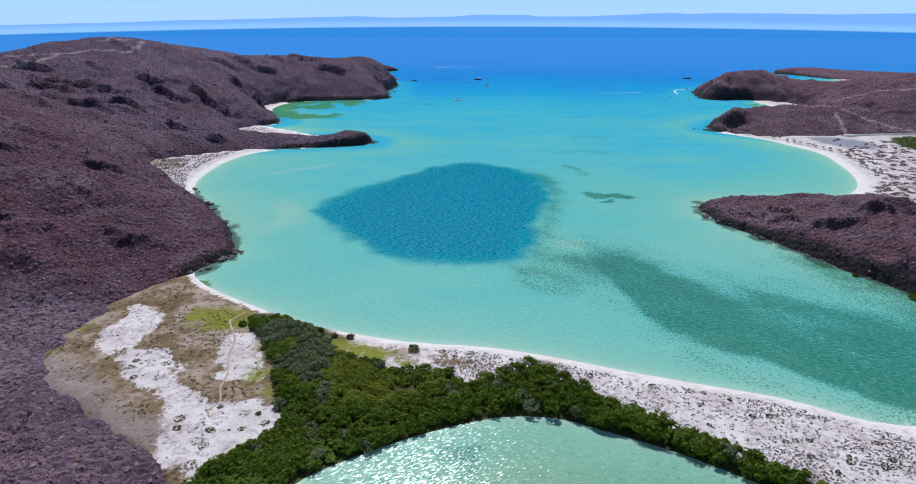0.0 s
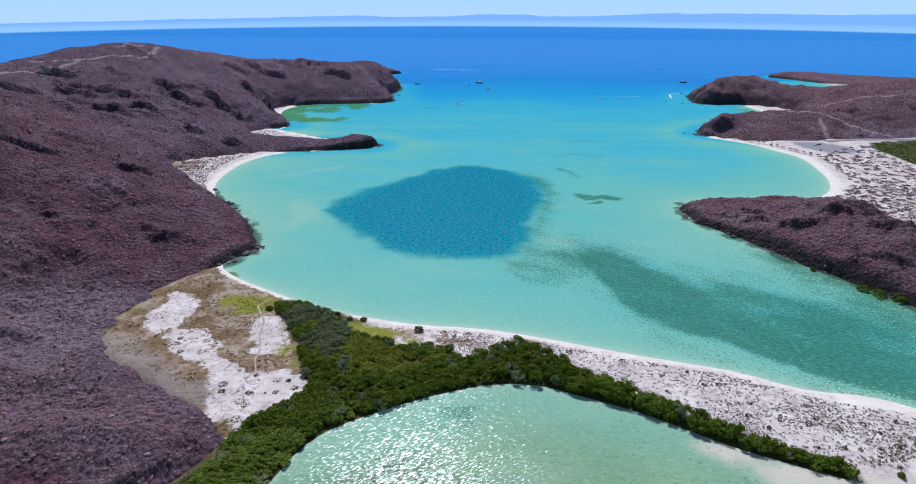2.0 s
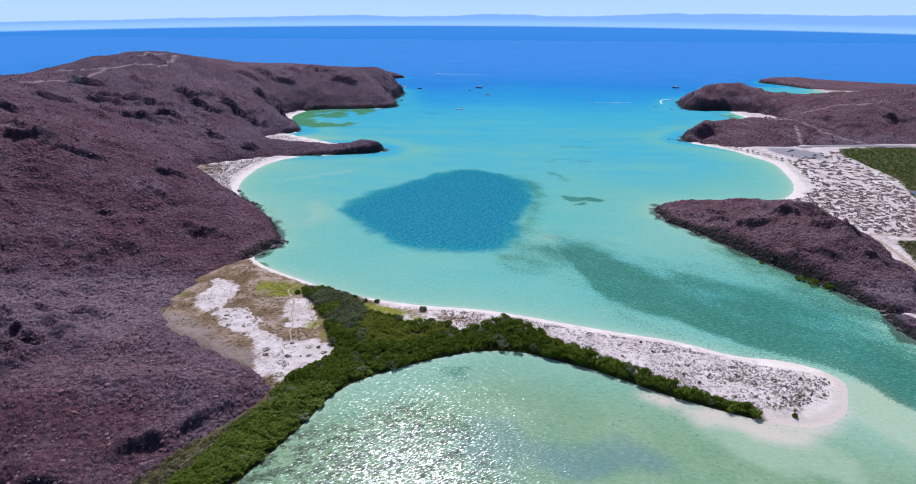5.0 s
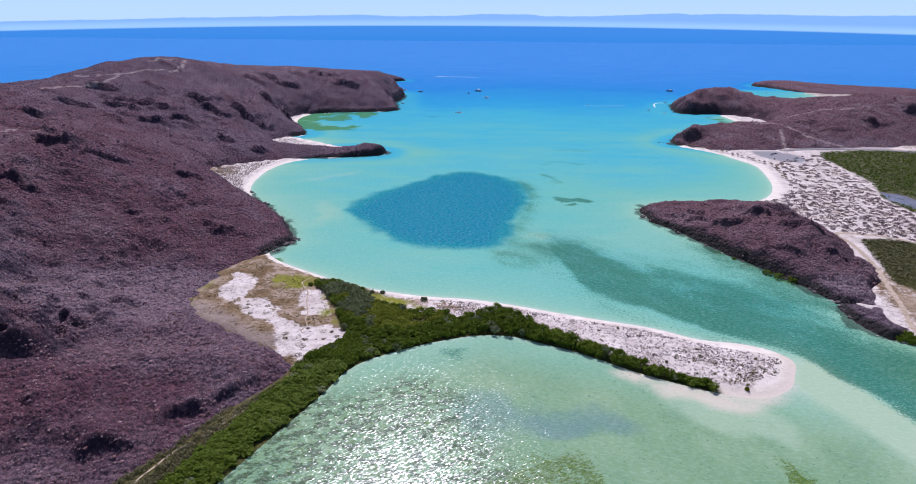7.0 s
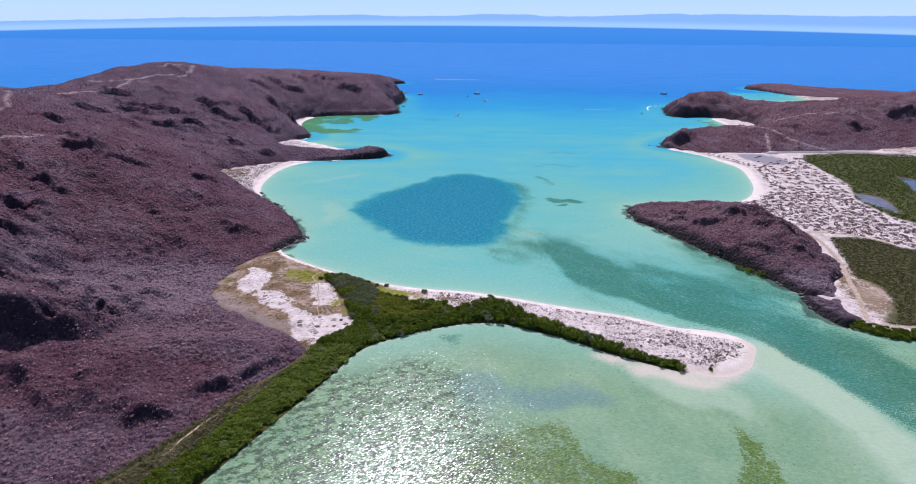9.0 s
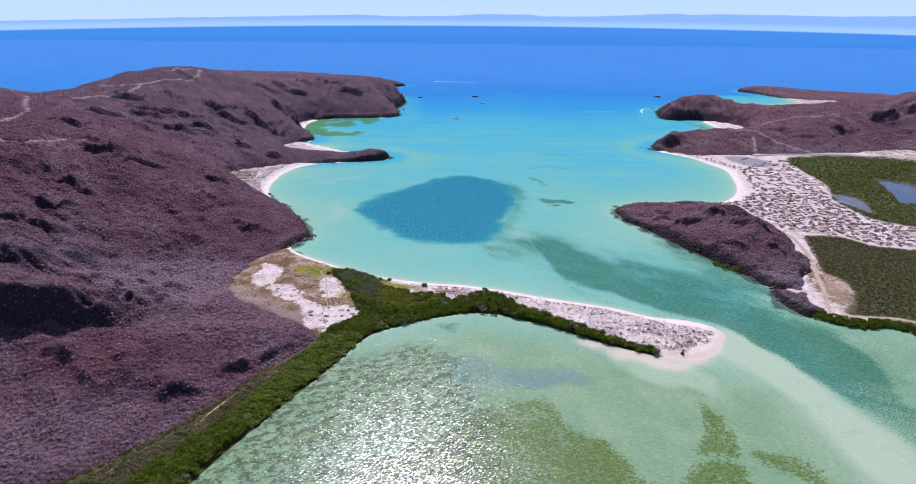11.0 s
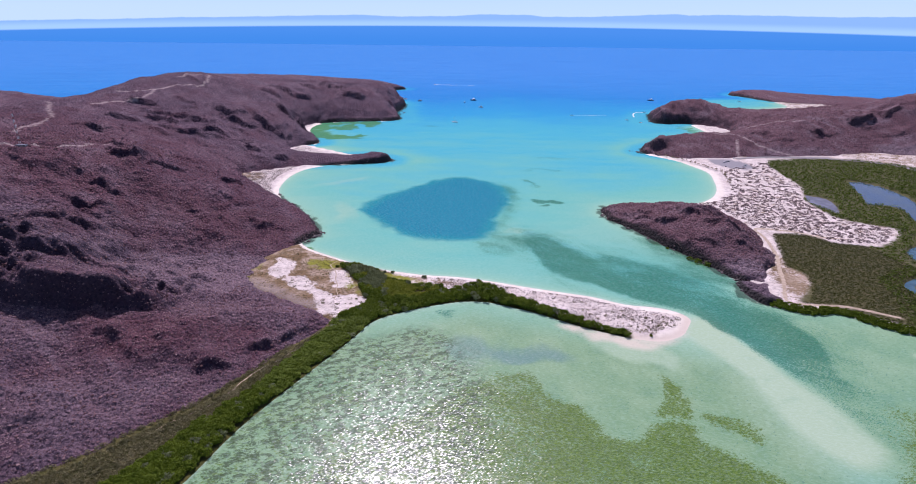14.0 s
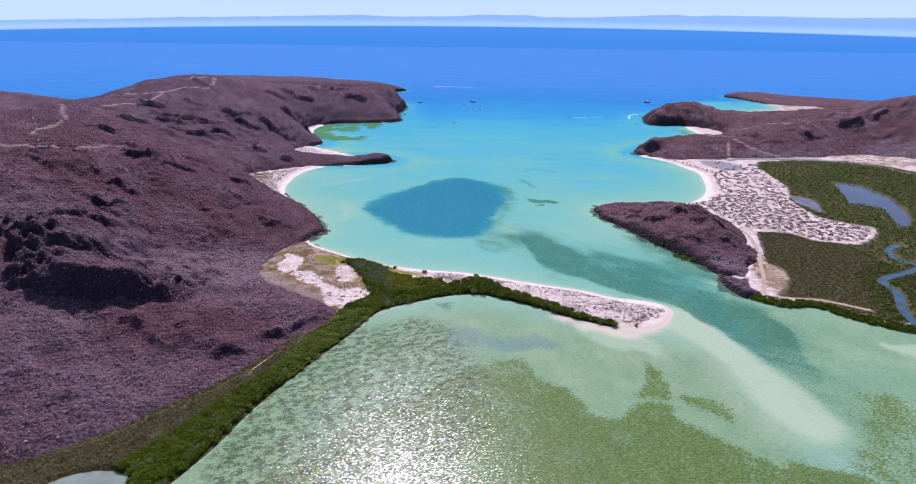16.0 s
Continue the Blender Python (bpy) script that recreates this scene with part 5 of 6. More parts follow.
near = (places[:, 1] < 150) & (places[:, 1] > 40) & (places[:, 0] < -38) | (places[:, 0] > 60)
order = np.argsort(~near, kind="stable")
singles = order[:min(300, int(near.sum()))]
rest = np.setdiff1d(np.arange(len(places)), singles)
lower = 0.64 + 0.36 * smooth(-5, 35, places[:, 0])           # the thicket is lower than the belt along the spit
forms = []
for i in range(6):
    grey = i == 5
    forms.append(make_mangrove(20 + i, 2.4 + 0.3 * (i % 4), 4.6 + 0.5 * (i % 3), MAT_LEAF_GREY if grey else MAT_LEAF,
                               "grey-green leafy mangrove on wet mud by the lagoon" if grey else "dense dark green mangrove rooted at the lagoon edge"))
for k, i in enumerate(singles):
    f = forms[int(rng.choice(6, p=[0.2, 0.2, 0.2, 0.17, 0.17, 0.06]))]
    m = Matrix.Translation((*places[i], z0[i])) @ Matrix.Rotation(rng.uniform(0, 6.28), 4, "Z") @ Matrix.Diagonal((*rng.uniform(0.8, 1.25, 2), lower[i] * rng.uniform(0.75, 1.3), 1))
    if k < 6:
        forms[k].matrix_basis = m
    else:
        copy_thing(f, m)
OLIVE_PATCH = curve([(-80, 218), (-58, 205), (-40, 194), (-20, 186), (-6, 182), (-12, 172), (-30, 166), (-46, 168), (-60, 178), (-70, 196)], 2)
rp, rz = places[rest], z0[rest]
grey_mask = (fbm(rp[:, 0], rp[:, 1], 16, 2, 21) > 0.1) & (rp[:, 0] < -48) & (rp[:, 1] > 165) | (rng.uniform(size=len(rp)) < 0.05)
olive_mask = ~grey_mask & (inside(rp[:, 0], rp[:, 1], OLIVE_PATCH) + 4 * fbm(rp[:, 0], rp[:, 1], 14, 3, 91) > 0)
for name, mask, material, label in (("olive_mangrove_thicket", olive_mask, MAT_LEAF_OLIVE, "low yellow-green mangroves in the middle of the thicket"),
                                    ("mangrove_thicket", ~grey_mask & ~olive_mask, MAT_LEAF, "dense dark green mangrove thicket behind the lagoon shore"),
                                    ("grey_mangrove_thicket", grey_mask, MAT_LEAF_GREY, "grey-green mangrove bushes among the darker thicket")):
    b = np.column_stack([rp[mask], rz[mask]])
    w = rng.uniform(2.4, 3.7, len(b))
    t = (rng.uniform(3.0, 4.4, len(b)) if name.startswith("olive") else rng.uniform(4.2, 6.4, len(b))) * (1 + 0.25 * fbm(b[:, 0], b[:, 1], 18, 2, 31)) * lower[rest][mask]
    ob = new(name, quads_mesh(name, np.concatenate([crown_quads(b, w, t, 15, 26), skirt_quads(b, w, t, 60)]), material))
    tagged(ob, label, "mangroves", kind="stuff")


# -- bushes in sheets
def bush_field(name, p, wide, tall, leaves, leaf, material, label, category, zfn=ground_z_at, lay=0.25, toss=0.55):
    base = np.column_stack([p, zfn(p)])
    ob = new(name, quads_mesh(name, domes(base, wide, tall, leaves, leaf, -0.05, lay, toss), material))
    return tagged(ob, label, category, kind="stuff")


strip = scatter(WEST_STRIP, 1.75, 5, -0.6)
strip = strip[inside(strip[:, 0], strip[:, 1], WEST_POOL) < -1.0]
strip = strip[inside(strip[:, 0], strip[:, 1], FOOT_WEST) < 0]
strip = strip[line_dist(strip[:, 0], strip[:, 1], path_west) > 1.1]
n = len(strip)
bush_field("olive_scrub", strip, rng.uniform(1.1, 2.0, n), rng.uniform(0.8, 2.0, n), 34, rng.uniform(0.28, 0.42, n), MAT_STRIP,
           "olive and brown scrub between the hill trail and the mangroves", "scrub")

# spit dunes
SPIT_DUNE = curve([(-15, 206), (12, 204.5), (43, 195.5), (68, 186.5), (93, 178.5), (118, 170), (140, 158), (160, 151), (172, 146), (176, 140), (168, 128), (152, 122), (136, 121),
                   (128, 122), (110, 132), (91, 144), (73, 158), (59, 167), (44, 180), (36, 190), (26, 196), (8, 189), (0, 183)], 2)
p = scatter(SPIT_DUNE, 1.1, 8)
den = fbm(p[:, 0], p[:, 1], 12, 3, 41) + 0.5 * blob(p[:, 0], p[:, 1], 140, 142, 25, 14) - 0.1
p = p[rng.uniform(size=len(p)) < 0.24 + 0.72 * smooth(-0.15, 0.55, den)]
n = len(p)
bush_field("dune_scrub", p, rng.uniform(0.25, 0.75, n), rng.uniform(0.2, 0.5, n), 9, rng.uniform(0.14, 0.26, n), MAT_SCRUB,
           "low dry grey-brown scrub dotted over the white sand spit", "scrub")
p = scatter(SPIT_DUNE, 6.5, 9)
p = p[rng.uniform(size=len(p)) < 0.5]
n = len(p)
bush_field("dune_bushes", p, rng.uniform(0.8, 1.7, n), rng.uniform(0.6, 1.1, n), 46, rng.uniform(0.2, 0.3, n), MAT_SCRUB_GREEN,
           "rounded dry brown bushes standing apart on white sand", "bushes")
TIP_SCRUB = curve([(128, 120), (140, 117), (150, 119), (158, 125), (165, 134), (162, 137), (154, 130), (146, 125), (138, 123), (130, 124)], 2)
p = scatter(TIP_SCRUB, 1.5, 25)
p = p[rng.uniform(size=len(p)) < 0.62]
n = len(p)
bush_field("tip_scrub", p, rng.uniform(0.4, 1.0, n), rng.uniform(0.25, 0.6, n), 16, rng.uniform(0.16, 0.28, n), MAT_TIP_SCRUB,
           "olive and yellowish scrub along the back of the spit's tip", "scrub")
# west flats: tufts and mats
WEST_FLAT = curve([(-92, 226), (-110, 240), (-130, 258), (-148, 268), (-166, 240), (-170, 215), (-166, 196), (-150, 182), (-128, 170), (-100, 150), (-88, 132), (-82, 128),
                   (-72, 148), (-64, 162), (-72, 176), (-80, 198)], 2)
p = scatter(WEST_FLAT, 1.7, 14)
on_salt = smooth(-2, 2, np.maximum.reduce([inside(p[:, 0], p[:, 1], q) for q in SALT]))
p = p[rng.uniform(size=len(p)) < (0.10 + 0.75 * smooth(0.0, 0.6, fbm(p[:, 0], p[:, 1], 9, 3, 51))) * (1 - 0.6 * on_salt)]
n = len(p)
bush_field("salt_flat_scrub", p, rng.uniform(0.25, 0.95, n), rng.uniform(0.12, 0.35, n), 10, rng.uniform(0.15, 0.28, n), MAT_SCRUB_GREEN,
           "small brown tufts scattered over the salt flat", "scrub")
p = scatter(SALT[1], 6.5, 24, 1.0)
p = p[rng.uniform(size=len(p)) < 0.6]
n = len(p)
bush_field("salt_flat_mats", p, rng.uniform(0.9, 2.6, n), rng.uniform(0.12, 0.25, n), 60, rng.uniform(0.22, 0.36, n), MAT_SCRUB_GREEN,
           "flat grey-brown plant mats spread on the white salt crust", "scrub")
# east dunes: mounds with dark bushes
EAST_DUNE = curve([(300, 440), (330, 452), (352, 480), (372, 515), (385, 560), (396, 600), (440, 640), (490, 665), (474, 612), (468, 561), (460, 513), (433, 460), (430, 407), (434, 383),
                   (452, 365), (472, 350), (452, 325), (425, 303), (404, 306), (385, 313), (372, 335), (346, 342), (326, 356), (318, 390)], 2)
p = scatter(EAST_DUNE, 6.2, 15)
p = p[rng.uniform(size=len(p)) < 0.5 + 0.45 * smooth(560, 420, p[:, 1])]
n = len(p)
bush_field("east_dune_bushes", p, rng.uniform(1.8, 3.9, n), rng.uniform(0.5, 1.1, n), 46, rng.uniform(0.4, 0.65, n), MAT_SCRUB_EAST,
           "dark brown bushes dotted thickly over white dunes", "bushes")
p = scatter(EAST_DUNE, 3.0, 16)
p = p[rng.uniform(size=len(p)) < 0.3]
n = len(p)
bush_field("east_dune_scrub", p, rng.uniform(0.4, 0.9, n), rng.uniform(0.25, 0.5, n), 7, rng.uniform(0.22, 0.36, n), MAT_SCRUB_EAST,
           "fine grey scrub between the dune bushes", "scrub")
# scrub behind the western cove beaches
COVE_FLAT = curve([(-292, 548), (-262, 575), (-235, 590), (-243, 560), (-246, 525), (-240, 485), (-222, 445), (-240, 462), (-264, 495), (-290, 528)], 2)
p = np.concatenate([scatter(COVE_FLAT, 1.8, 19), scatter(curve([(-262, 742), (-280, 725), (-262, 700), (-225, 690), (-235, 712)], 2), 2.8, 20)])
p = p[rng.uniform(size=len(p)) < 0.72]
n = len(p)
bush_field("cove_scrub", p, rng.uniform(0.5, 1.2, n), rng.uniform(0.3, 0.7, n), 9, rng.uniform(0.25, 0.42, n), MAT_SCRUB,
           "grey scrub dotted over the sand behind the cove beaches", "scrub")
# marsh behind the dunes
p = scatter(MARSH, 4.5, 17, 1.0)
p = p[(p[:, 0] < 820) & (p[:, 1] > 95)]
for pool, m in ((POND, 2.0), (POOL, 2.0)):
    p = p[inside(p[:, 0], p[:, 1], pool) < -m]
p = p[line_dist(p[:, 0], p[:, 1], CREEK) > 6]
p = p[(line_dist(p[:, 0], p[:, 1], path_east) > 5) & (blob(p[:, 0], p[:, 1], 294, 207, 13, 38, -22) < 0.02)]
low = (p[:, 1] + 0.25 * (p[:, 0] - 330) < 350) & (line_dist(p[:, 0], p[:, 1], CREEK) > 22) & (p[:, 0] < 470) & (p[:, 0] + p[:, 1] * 0.2 < 470)
p = p[~low]
low_p = scatter(MARSH, 2.2, 27, 0.5)
low_p = low_p[(low_p[:, 1] + 0.25 * (low_p[:, 0] - 330) < 350) & (low_p[:, 0] + low_p[:, 1] * 0.2 < 472) & (low_p[:, 1] > 95)]
low_p = low_p[(line_dist(low_p[:, 0], low_p[:, 1], path_east) > 2.5) & (line_dist(low_p[:, 0], low_p[:, 1], CREEK) > 6) & (blob(low_p[:, 0], low_p[:, 1], 294, 207, 13, 38, -22) < 0.02)]
n = len(low_p)
bush_field("low_marsh", low_p, rng.uniform(1.2, 2.2, n), rng.uniform(0.25, 0.6, n), 10, rng.uniform(0.45, 0.75, n), MAT_MARSH_LOW,
           "low olive-brown saltmarsh cover behind the headland", "marsh", lay=2.5, toss=0.35)
tallness = smooth(-0.5, 0.5, fbm(p[:, 0], p[:, 1], 50, 3, 61)) * smooth(330, 380, p[:, 1] + 0.5 * np.maximum(p[:, 0] - 400, 0)) + smooth(14, 4, line_dist(p[:, 0], p[:, 1], CREEK)) + smooth(12, 3, np.abs(inside(p[:, 0], p[:, 1], POND)))
n = len(p)
bush_field("marsh_mangroves", p, rng.uniform(2.4, 3.6, n), 0.8 + 2.6 * np.clip(tallness, 0, 1) * rng.uniform(0.7, 1.2, n), 14, rng.uniform(0.65, 0.95, n), MAT_MARSH,
           "low green mangrove scrub spreading behind the dunes", "mangroves", lay=0.8, toss=0.4)
HEDGE_EAST = curve([(254, 176), (266, 168), (282, 160), (302, 162), (316, 150), (328, 138), (343, 127), (360, 119), (420, 99), (416, 94), (356, 113), (338, 121), (322, 132), (311, 144), (300, 155), (280, 152), (262, 161), (252, 171)], 2)
p = scatter(HEDGE_EAST, 2.1, 18, -0.8)
n = len(p)
b = np.column_stack([p, ground_z_at(p)])
w, t = rng.uniform(1.6, 2.6, n), rng.uniform(2.2, 3.6, n)
hedge = new("shore_hedge", quads_mesh("shore_hedge", np.concatenate([crown_quads(b, w, t, 6, 30), skirt_quads(b, w, t, 50)]), MAT_LEAF))
tagged(hedge, "dense green mangrove hedge along the channel shore", "mangroves", kind="stuff")


# -- single bushes
def make_bush(wide, tall, material, label):
    bush = tagged(new("bush"), label, "bush")
    one = np.zeros((1, 3))
    crown = new("crown", quads_mesh("crown", np.concatenate([crown_quads(one, np.array([wide]), np.array([tall]), 8, 40), skirt_quads(one, np.array([wide]), np.array([tall]), 70)]), material))
    crown.parent = bush
    part("trunk", trunk_mesh(int(wide * 100)), MAT_TRUNK, bush)
    return bush


for x, y, wide, tall, material, label in (
        (-20, 206, 2.3, 2.6, MAT_LEAF_GREY, "round grey-green bush alone behind the beach"),
        (-62, 221, 1.6, 2.6, MAT_LEAF, "small upright green bush beside the beach"),
        (-48, 216, 1.8, 2.0, MAT_LEAF_GREY, "grey-green bush at the edge of the beach"),
        (-55, 217, 1.4, 1.6, MAT_LEAF_GREY, "small grey-green bush at the beach edge"),
        (-98, 226, 1.8, 1.6, MAT_LEAF, "dark green bush on bright grass"),
        (224, 258, 3.2, 3.4, MAT_LEAF, "green mangrove bush at the headland's rocky foot"),
        (229, 251, 4.6, 4.0, MAT_LEAF, "broad green mangrove bush at the headland's rocky foot"),
        (235, 245, 4.0, 3.6, MAT_LEAF, "broad green mangrove bush over the channel"),
        (212, 286, 1.6, 1.6, MAT_LEAF, "small green bush on the headland's rocky shore"),
        (146, 115, 1.3, 1.4, MAT_LEAF_OLIVE, "low olive-green bush alone on the sand of the spit")):
    b = make_bush(wide, tall, material, label)
    d = float(HILL_HEAD.height(np.array([float(x)]), np.array([float(y)]))[0]) if x > 200 else 0
    b.location = (x, y, max(d, float(ground_z_at(np.array([[x, y]], float))[0])) - 0.1)


# -- boulders and dry scrub on the hills
ICO = bmesh.new()
bmesh.ops.create_icosphere(ICO, subdivisions=1, radius=1)
ICO_V = np.array([v.co for v in ICO.verts])
ICO_F = np.array([[v.index for v in f.verts] for f in ICO.faces])
ICO.free()


def boulders(name, p, z, size, material, label):
    n = len(p)
    v = ICO_V[None] * rng.uniform(0.7, 1.25, (n, len(ICO_V), 1)) * (size[:, None] * rng.uniform(0.6, 1.2, (n, 3)))[:, None, :]
    v = v + np.column_stack([p, z + size * 0.12])[:, None, :]
    f = ICO_F[None] + (np.arange(n) * len(ICO_V))[:, None, None]
    me = raw_mesh(name, v.reshape(-1, 3), f.reshape(-1, 3), False)
    me.materials.append(material)
    return tagged(new(name, me), label, "rocks", kind="stuff")


def hill_cover(prefix, hill, x0, x1, y0, y1, gap, seed, size, label_rocks, label_scrub, far=False):
    box = np.array([(x0, y0), (x1, y0), (x1, y1), (x0, y1)], float)
    p = scatter(box, gap, seed)
    for way in TRACK_WEST + TRACK_EAST:
        p = p[line_dist(p[:, 0], p[:, 1], way) > 4.0]
    d = hill.within(p[:, 0], p[:, 1])
    p, d = p[d > 1.0], d[d > 1.0]
    z = hill.height(p[:, 0], p[:, 1], d)
    pick = rng.uniform(size=len(p))
    clump = fbm(p[:, 0], p[:, 1], 30, 3, 71)
    rocks = pick < (0.36 + 0.18 * clump) * (1 - (0.0 if far else 0.45) * smooth(0.4, 0.1, rust_shade_at(p[:, 0], p[:, 1])))
    boulders(prefix + "_boulders", p[rocks], z[rocks], np.minimum(rng.gamma(1.8, 0.22, rocks.sum()), 0.85) * size + 0.2, MAT_HAZED_ROCK if far else MAT_BOULDER, label_rocks)
    sc = ~rocks & (pick > 0.48 - (0.0 if far else 0.14) * smooth(0.4, 0.1, rust_shade_at(p[:, 0], p[:, 1])))
    n = int(sc.sum())
    base = np.column_stack([p[sc], z[sc]])
    q = domes(base, rng.uniform(0.45, 1.0, n) * size, rng.uniform(0.4, 0.9, n) * size, 8, rng.uniform(0.2, 0.4, n) * size, 0.0)
    q = q.reshape(n, -1, 4, 3)
    grey = rust_shade_at(p[sc][:, 0], p[sc][:, 1]) + 0.25 * fbm(p[sc][:, 0], p[sc][:, 1], 25, 3, 75) < (-9 if far else 0.42)
    for name, mask, material, label in ((prefix + "_scrub", ~grey, MAT_HAZED_SCRUB if far else MAT_HILL_SCRUB, label_scrub), (prefix + "_pale_scrub", grey, MAT_PALE_SCRUB, "pale lilac-grey leafless scrub on grey scree")):
        if mask.sum() > 40:
            tagged(new(name, quads_mesh(name, q[mask].reshape(-1, 4, 3), material)), label, "scrub", kind="stuff")


hill_cover("west_hill", HILL_WEST, -330, -82, -60, 330, 1.8, 81, 0.95, "reddish brown boulders strewn over the dry hillside", "leafless grey scrub covering the dry hillside")
hill_cover("west_slope", HILL_WEST, -560, -330, -60, 430, 4.2, 82, 1.7, "brown boulders on the upper hillside", "dry grey scrub on the upper hillside")
hill_cover("west_coast", HILL_WEST, -330, -130, 330, 700, 3.6, 83, 1.4, "brown boulders above the cove", "dry dark scrub on the slope above the cove", True)
hill_cover("west_ridge", HILL_WEST, -640, -330, 430, 1000, 5.2, 86, 1.5, "brown boulders on the far western ridge", "dry scrub, tinted purplish as haze, on the far western ridge", True)
hill_cover("west_cape", HILL_WEST, -330, -140, 700, 1290, 4.8, 87, 1.4, "brown boulders above the far cove", "dry scrub, tinted purplish as haze, above the far cove", True)
hill_cover("near_headland", HILL_HEAD, 165, 330, 170, 440, 2.3, 84, 1.0, "brown boulders on the low headland", "dry grey scrub on the low headland")
hill_cover("east_hill", HILL_EAST, 308, 760, 690, 1000, 5.5, 85, 1.8, "brown boulders on the eastern hills", "dry scrub on the eastern hills")

# ---- boats, wakes, mast, beach furniture ----
MAT_WHITE = plain("white_gelcoat", (0.80, 0.80, 0.78), 0.35, 0.06)
MAT_NAVY = plain("dark_hull_paint", (0.03, 0.045, 0.09), 0.4, 0.15)
MAT_GLASS = plain("tinted_glass", (0.03, 0.04, 0.05), 0.15, 0.1)
MAT_TEAK = plain("deck_wood", (0.33, 0.22, 0.13), 0.7, 0.3)
MAT_ALU = plain("bare_aluminium", (0.62, 0.62, 0.62), 0.4, 0.1, 0.8)
MAT_CANVAS = plain("blue_canvas", (0.05, 0.10, 0.22), 0.9, 0.2)
MAT_THATCH = plain("palm_thatch", (0.20, 0.15, 0.09), 0.95, 0.4)
MAT_STEEL = plain("galvanised_steel", (0.45, 0.45, 0.46), 0.5, 0.2, 0.6)
MAT_REDPAINT = plain("faded_red_paint", (0.35, 0.14, 0.12), 0.7, 0.3)
MAT_CONCRETE = plain("grey_block_wall", (0.32, 0.31, 0.31), 0.9, 0.25)
MAT_ROOF = plain("dark_sheet_roof", (0.09, 0.10, 0.13), 0.6, 0.3)
MAT_RUBBER = plain("black_rubber", (0.02, 0.02, 0.02), 0.8, 0.2)


def foam_material():
    m = Mat("foam", 0.9, 0.2)
    return m.done(m.mix(m.ramp(m.noise(1.5, 4, 0.7), 0.35, 0.65), (0.82, 0.86, 0.86), (0.55, 0.72, 0.75)))


MAT_FOAM = foam_material()


def block(bm, x0, x1, y0, y1, z0, z1, taper=0.0, bevel=0.0):
    """A box with a narrower top and softened edges."""
    cx, cy = (x0 + x1) / 2, (y0 + y1) / 2
    low = [bm.verts.new((x, y, z0)) for x, y in ((x0, y0), (x1, y0), (x1, y1), (x0, y1))]
    top = [bm.verts.new((cx + (x - cx) * (1 - taper), cy + (y - cy) * (1 - taper), z1)) for x, y in ((x0, y0), (x1, y0), (x1, y1), (x0, y1))]
    faces = [bm.faces.new(low[::-1]), bm.faces.new(top)] + [bm.faces.new((low[i], low[(i + 1) % 4], top[(i + 1) % 4], top[i])) for i in range(4)]
    if bevel:
        edges = list({e for f in faces for e in f.edges})
        bmesh.ops.bevel(bm, geom=edges, offset=bevel, segments=2, affect="EDGES")
    return bm


def rod(bm, a, b, r0, r1=None, sides=8):
    """A tapered round bar from a to b."""
    a, b, r1 = Vector(a), Vector(b), r0 if r1 is None else r1
    turn = (b - a).to_track_quat("Z", "Y").to_matrix()
    rings = []
    for c, r in ((a, r0), (b, r1)):
        rings.append([bm.verts.new(c + turn @ Vector((math.cos(k * 2 * math.pi / sides) * r, math.sin(k * 2 * math.pi / sides) * r, 0))) for k in range(sides)])
    for i in range(sides):
        bm.faces.new((rings[0][i], rings[0][(i + 1) % sides], rings[1][(i + 1) % sides], rings[1][i]))
    bm.faces.new(rings[0][::-1])
    bm.faces.new(rings[1])
    return bm


def hull_bm(length, beam, free, bow=0.45):
    """A boat hull: stations from stern to bow with a rounded bottom, flared sides and a deck."""
    bm = bmesh.new()
    rings = []
    for k in range(11):
        t = k / 10
        w = beam / 2 * (0.86 + 0.14 * math.sin(t * 2.6)) * (1 - max(0, (t - bow) / (1 - bow)) ** 2.2 * 0.985)
        sheer = free * (1 + 0.35 * t * t)
        x = (t - 0.45) * length
        rake = 0.06 * length * max(0, t - 0.7) / 0.3
        ring = [(x, -w, sheer), (x - rake * 0.3, -w * 0.93, 0.15 * free), (x - rake, -w * 0.55, -0.45 * free), (x - rake, 0, -0.6 * free)]
        ring += [(px, -py, pz) for px, py, pz in ring[-2::-1]]
        rings.append([bm.verts.new(p) for p in ring])
    for a, b in zip(rings, rings[1:]):
        for i in range(6):
            bm.faces.new((a[i], b[i], b[i + 1], a[i + 1]))
        bm.faces.new((a[6], b[6], b[0], a[0]))
    bm.faces.new(rings[0])
    bm.faces.new(rings[-1][::-1])
    bmesh.ops.recalc_face_normals(bm, faces=bm.faces)
    return bm


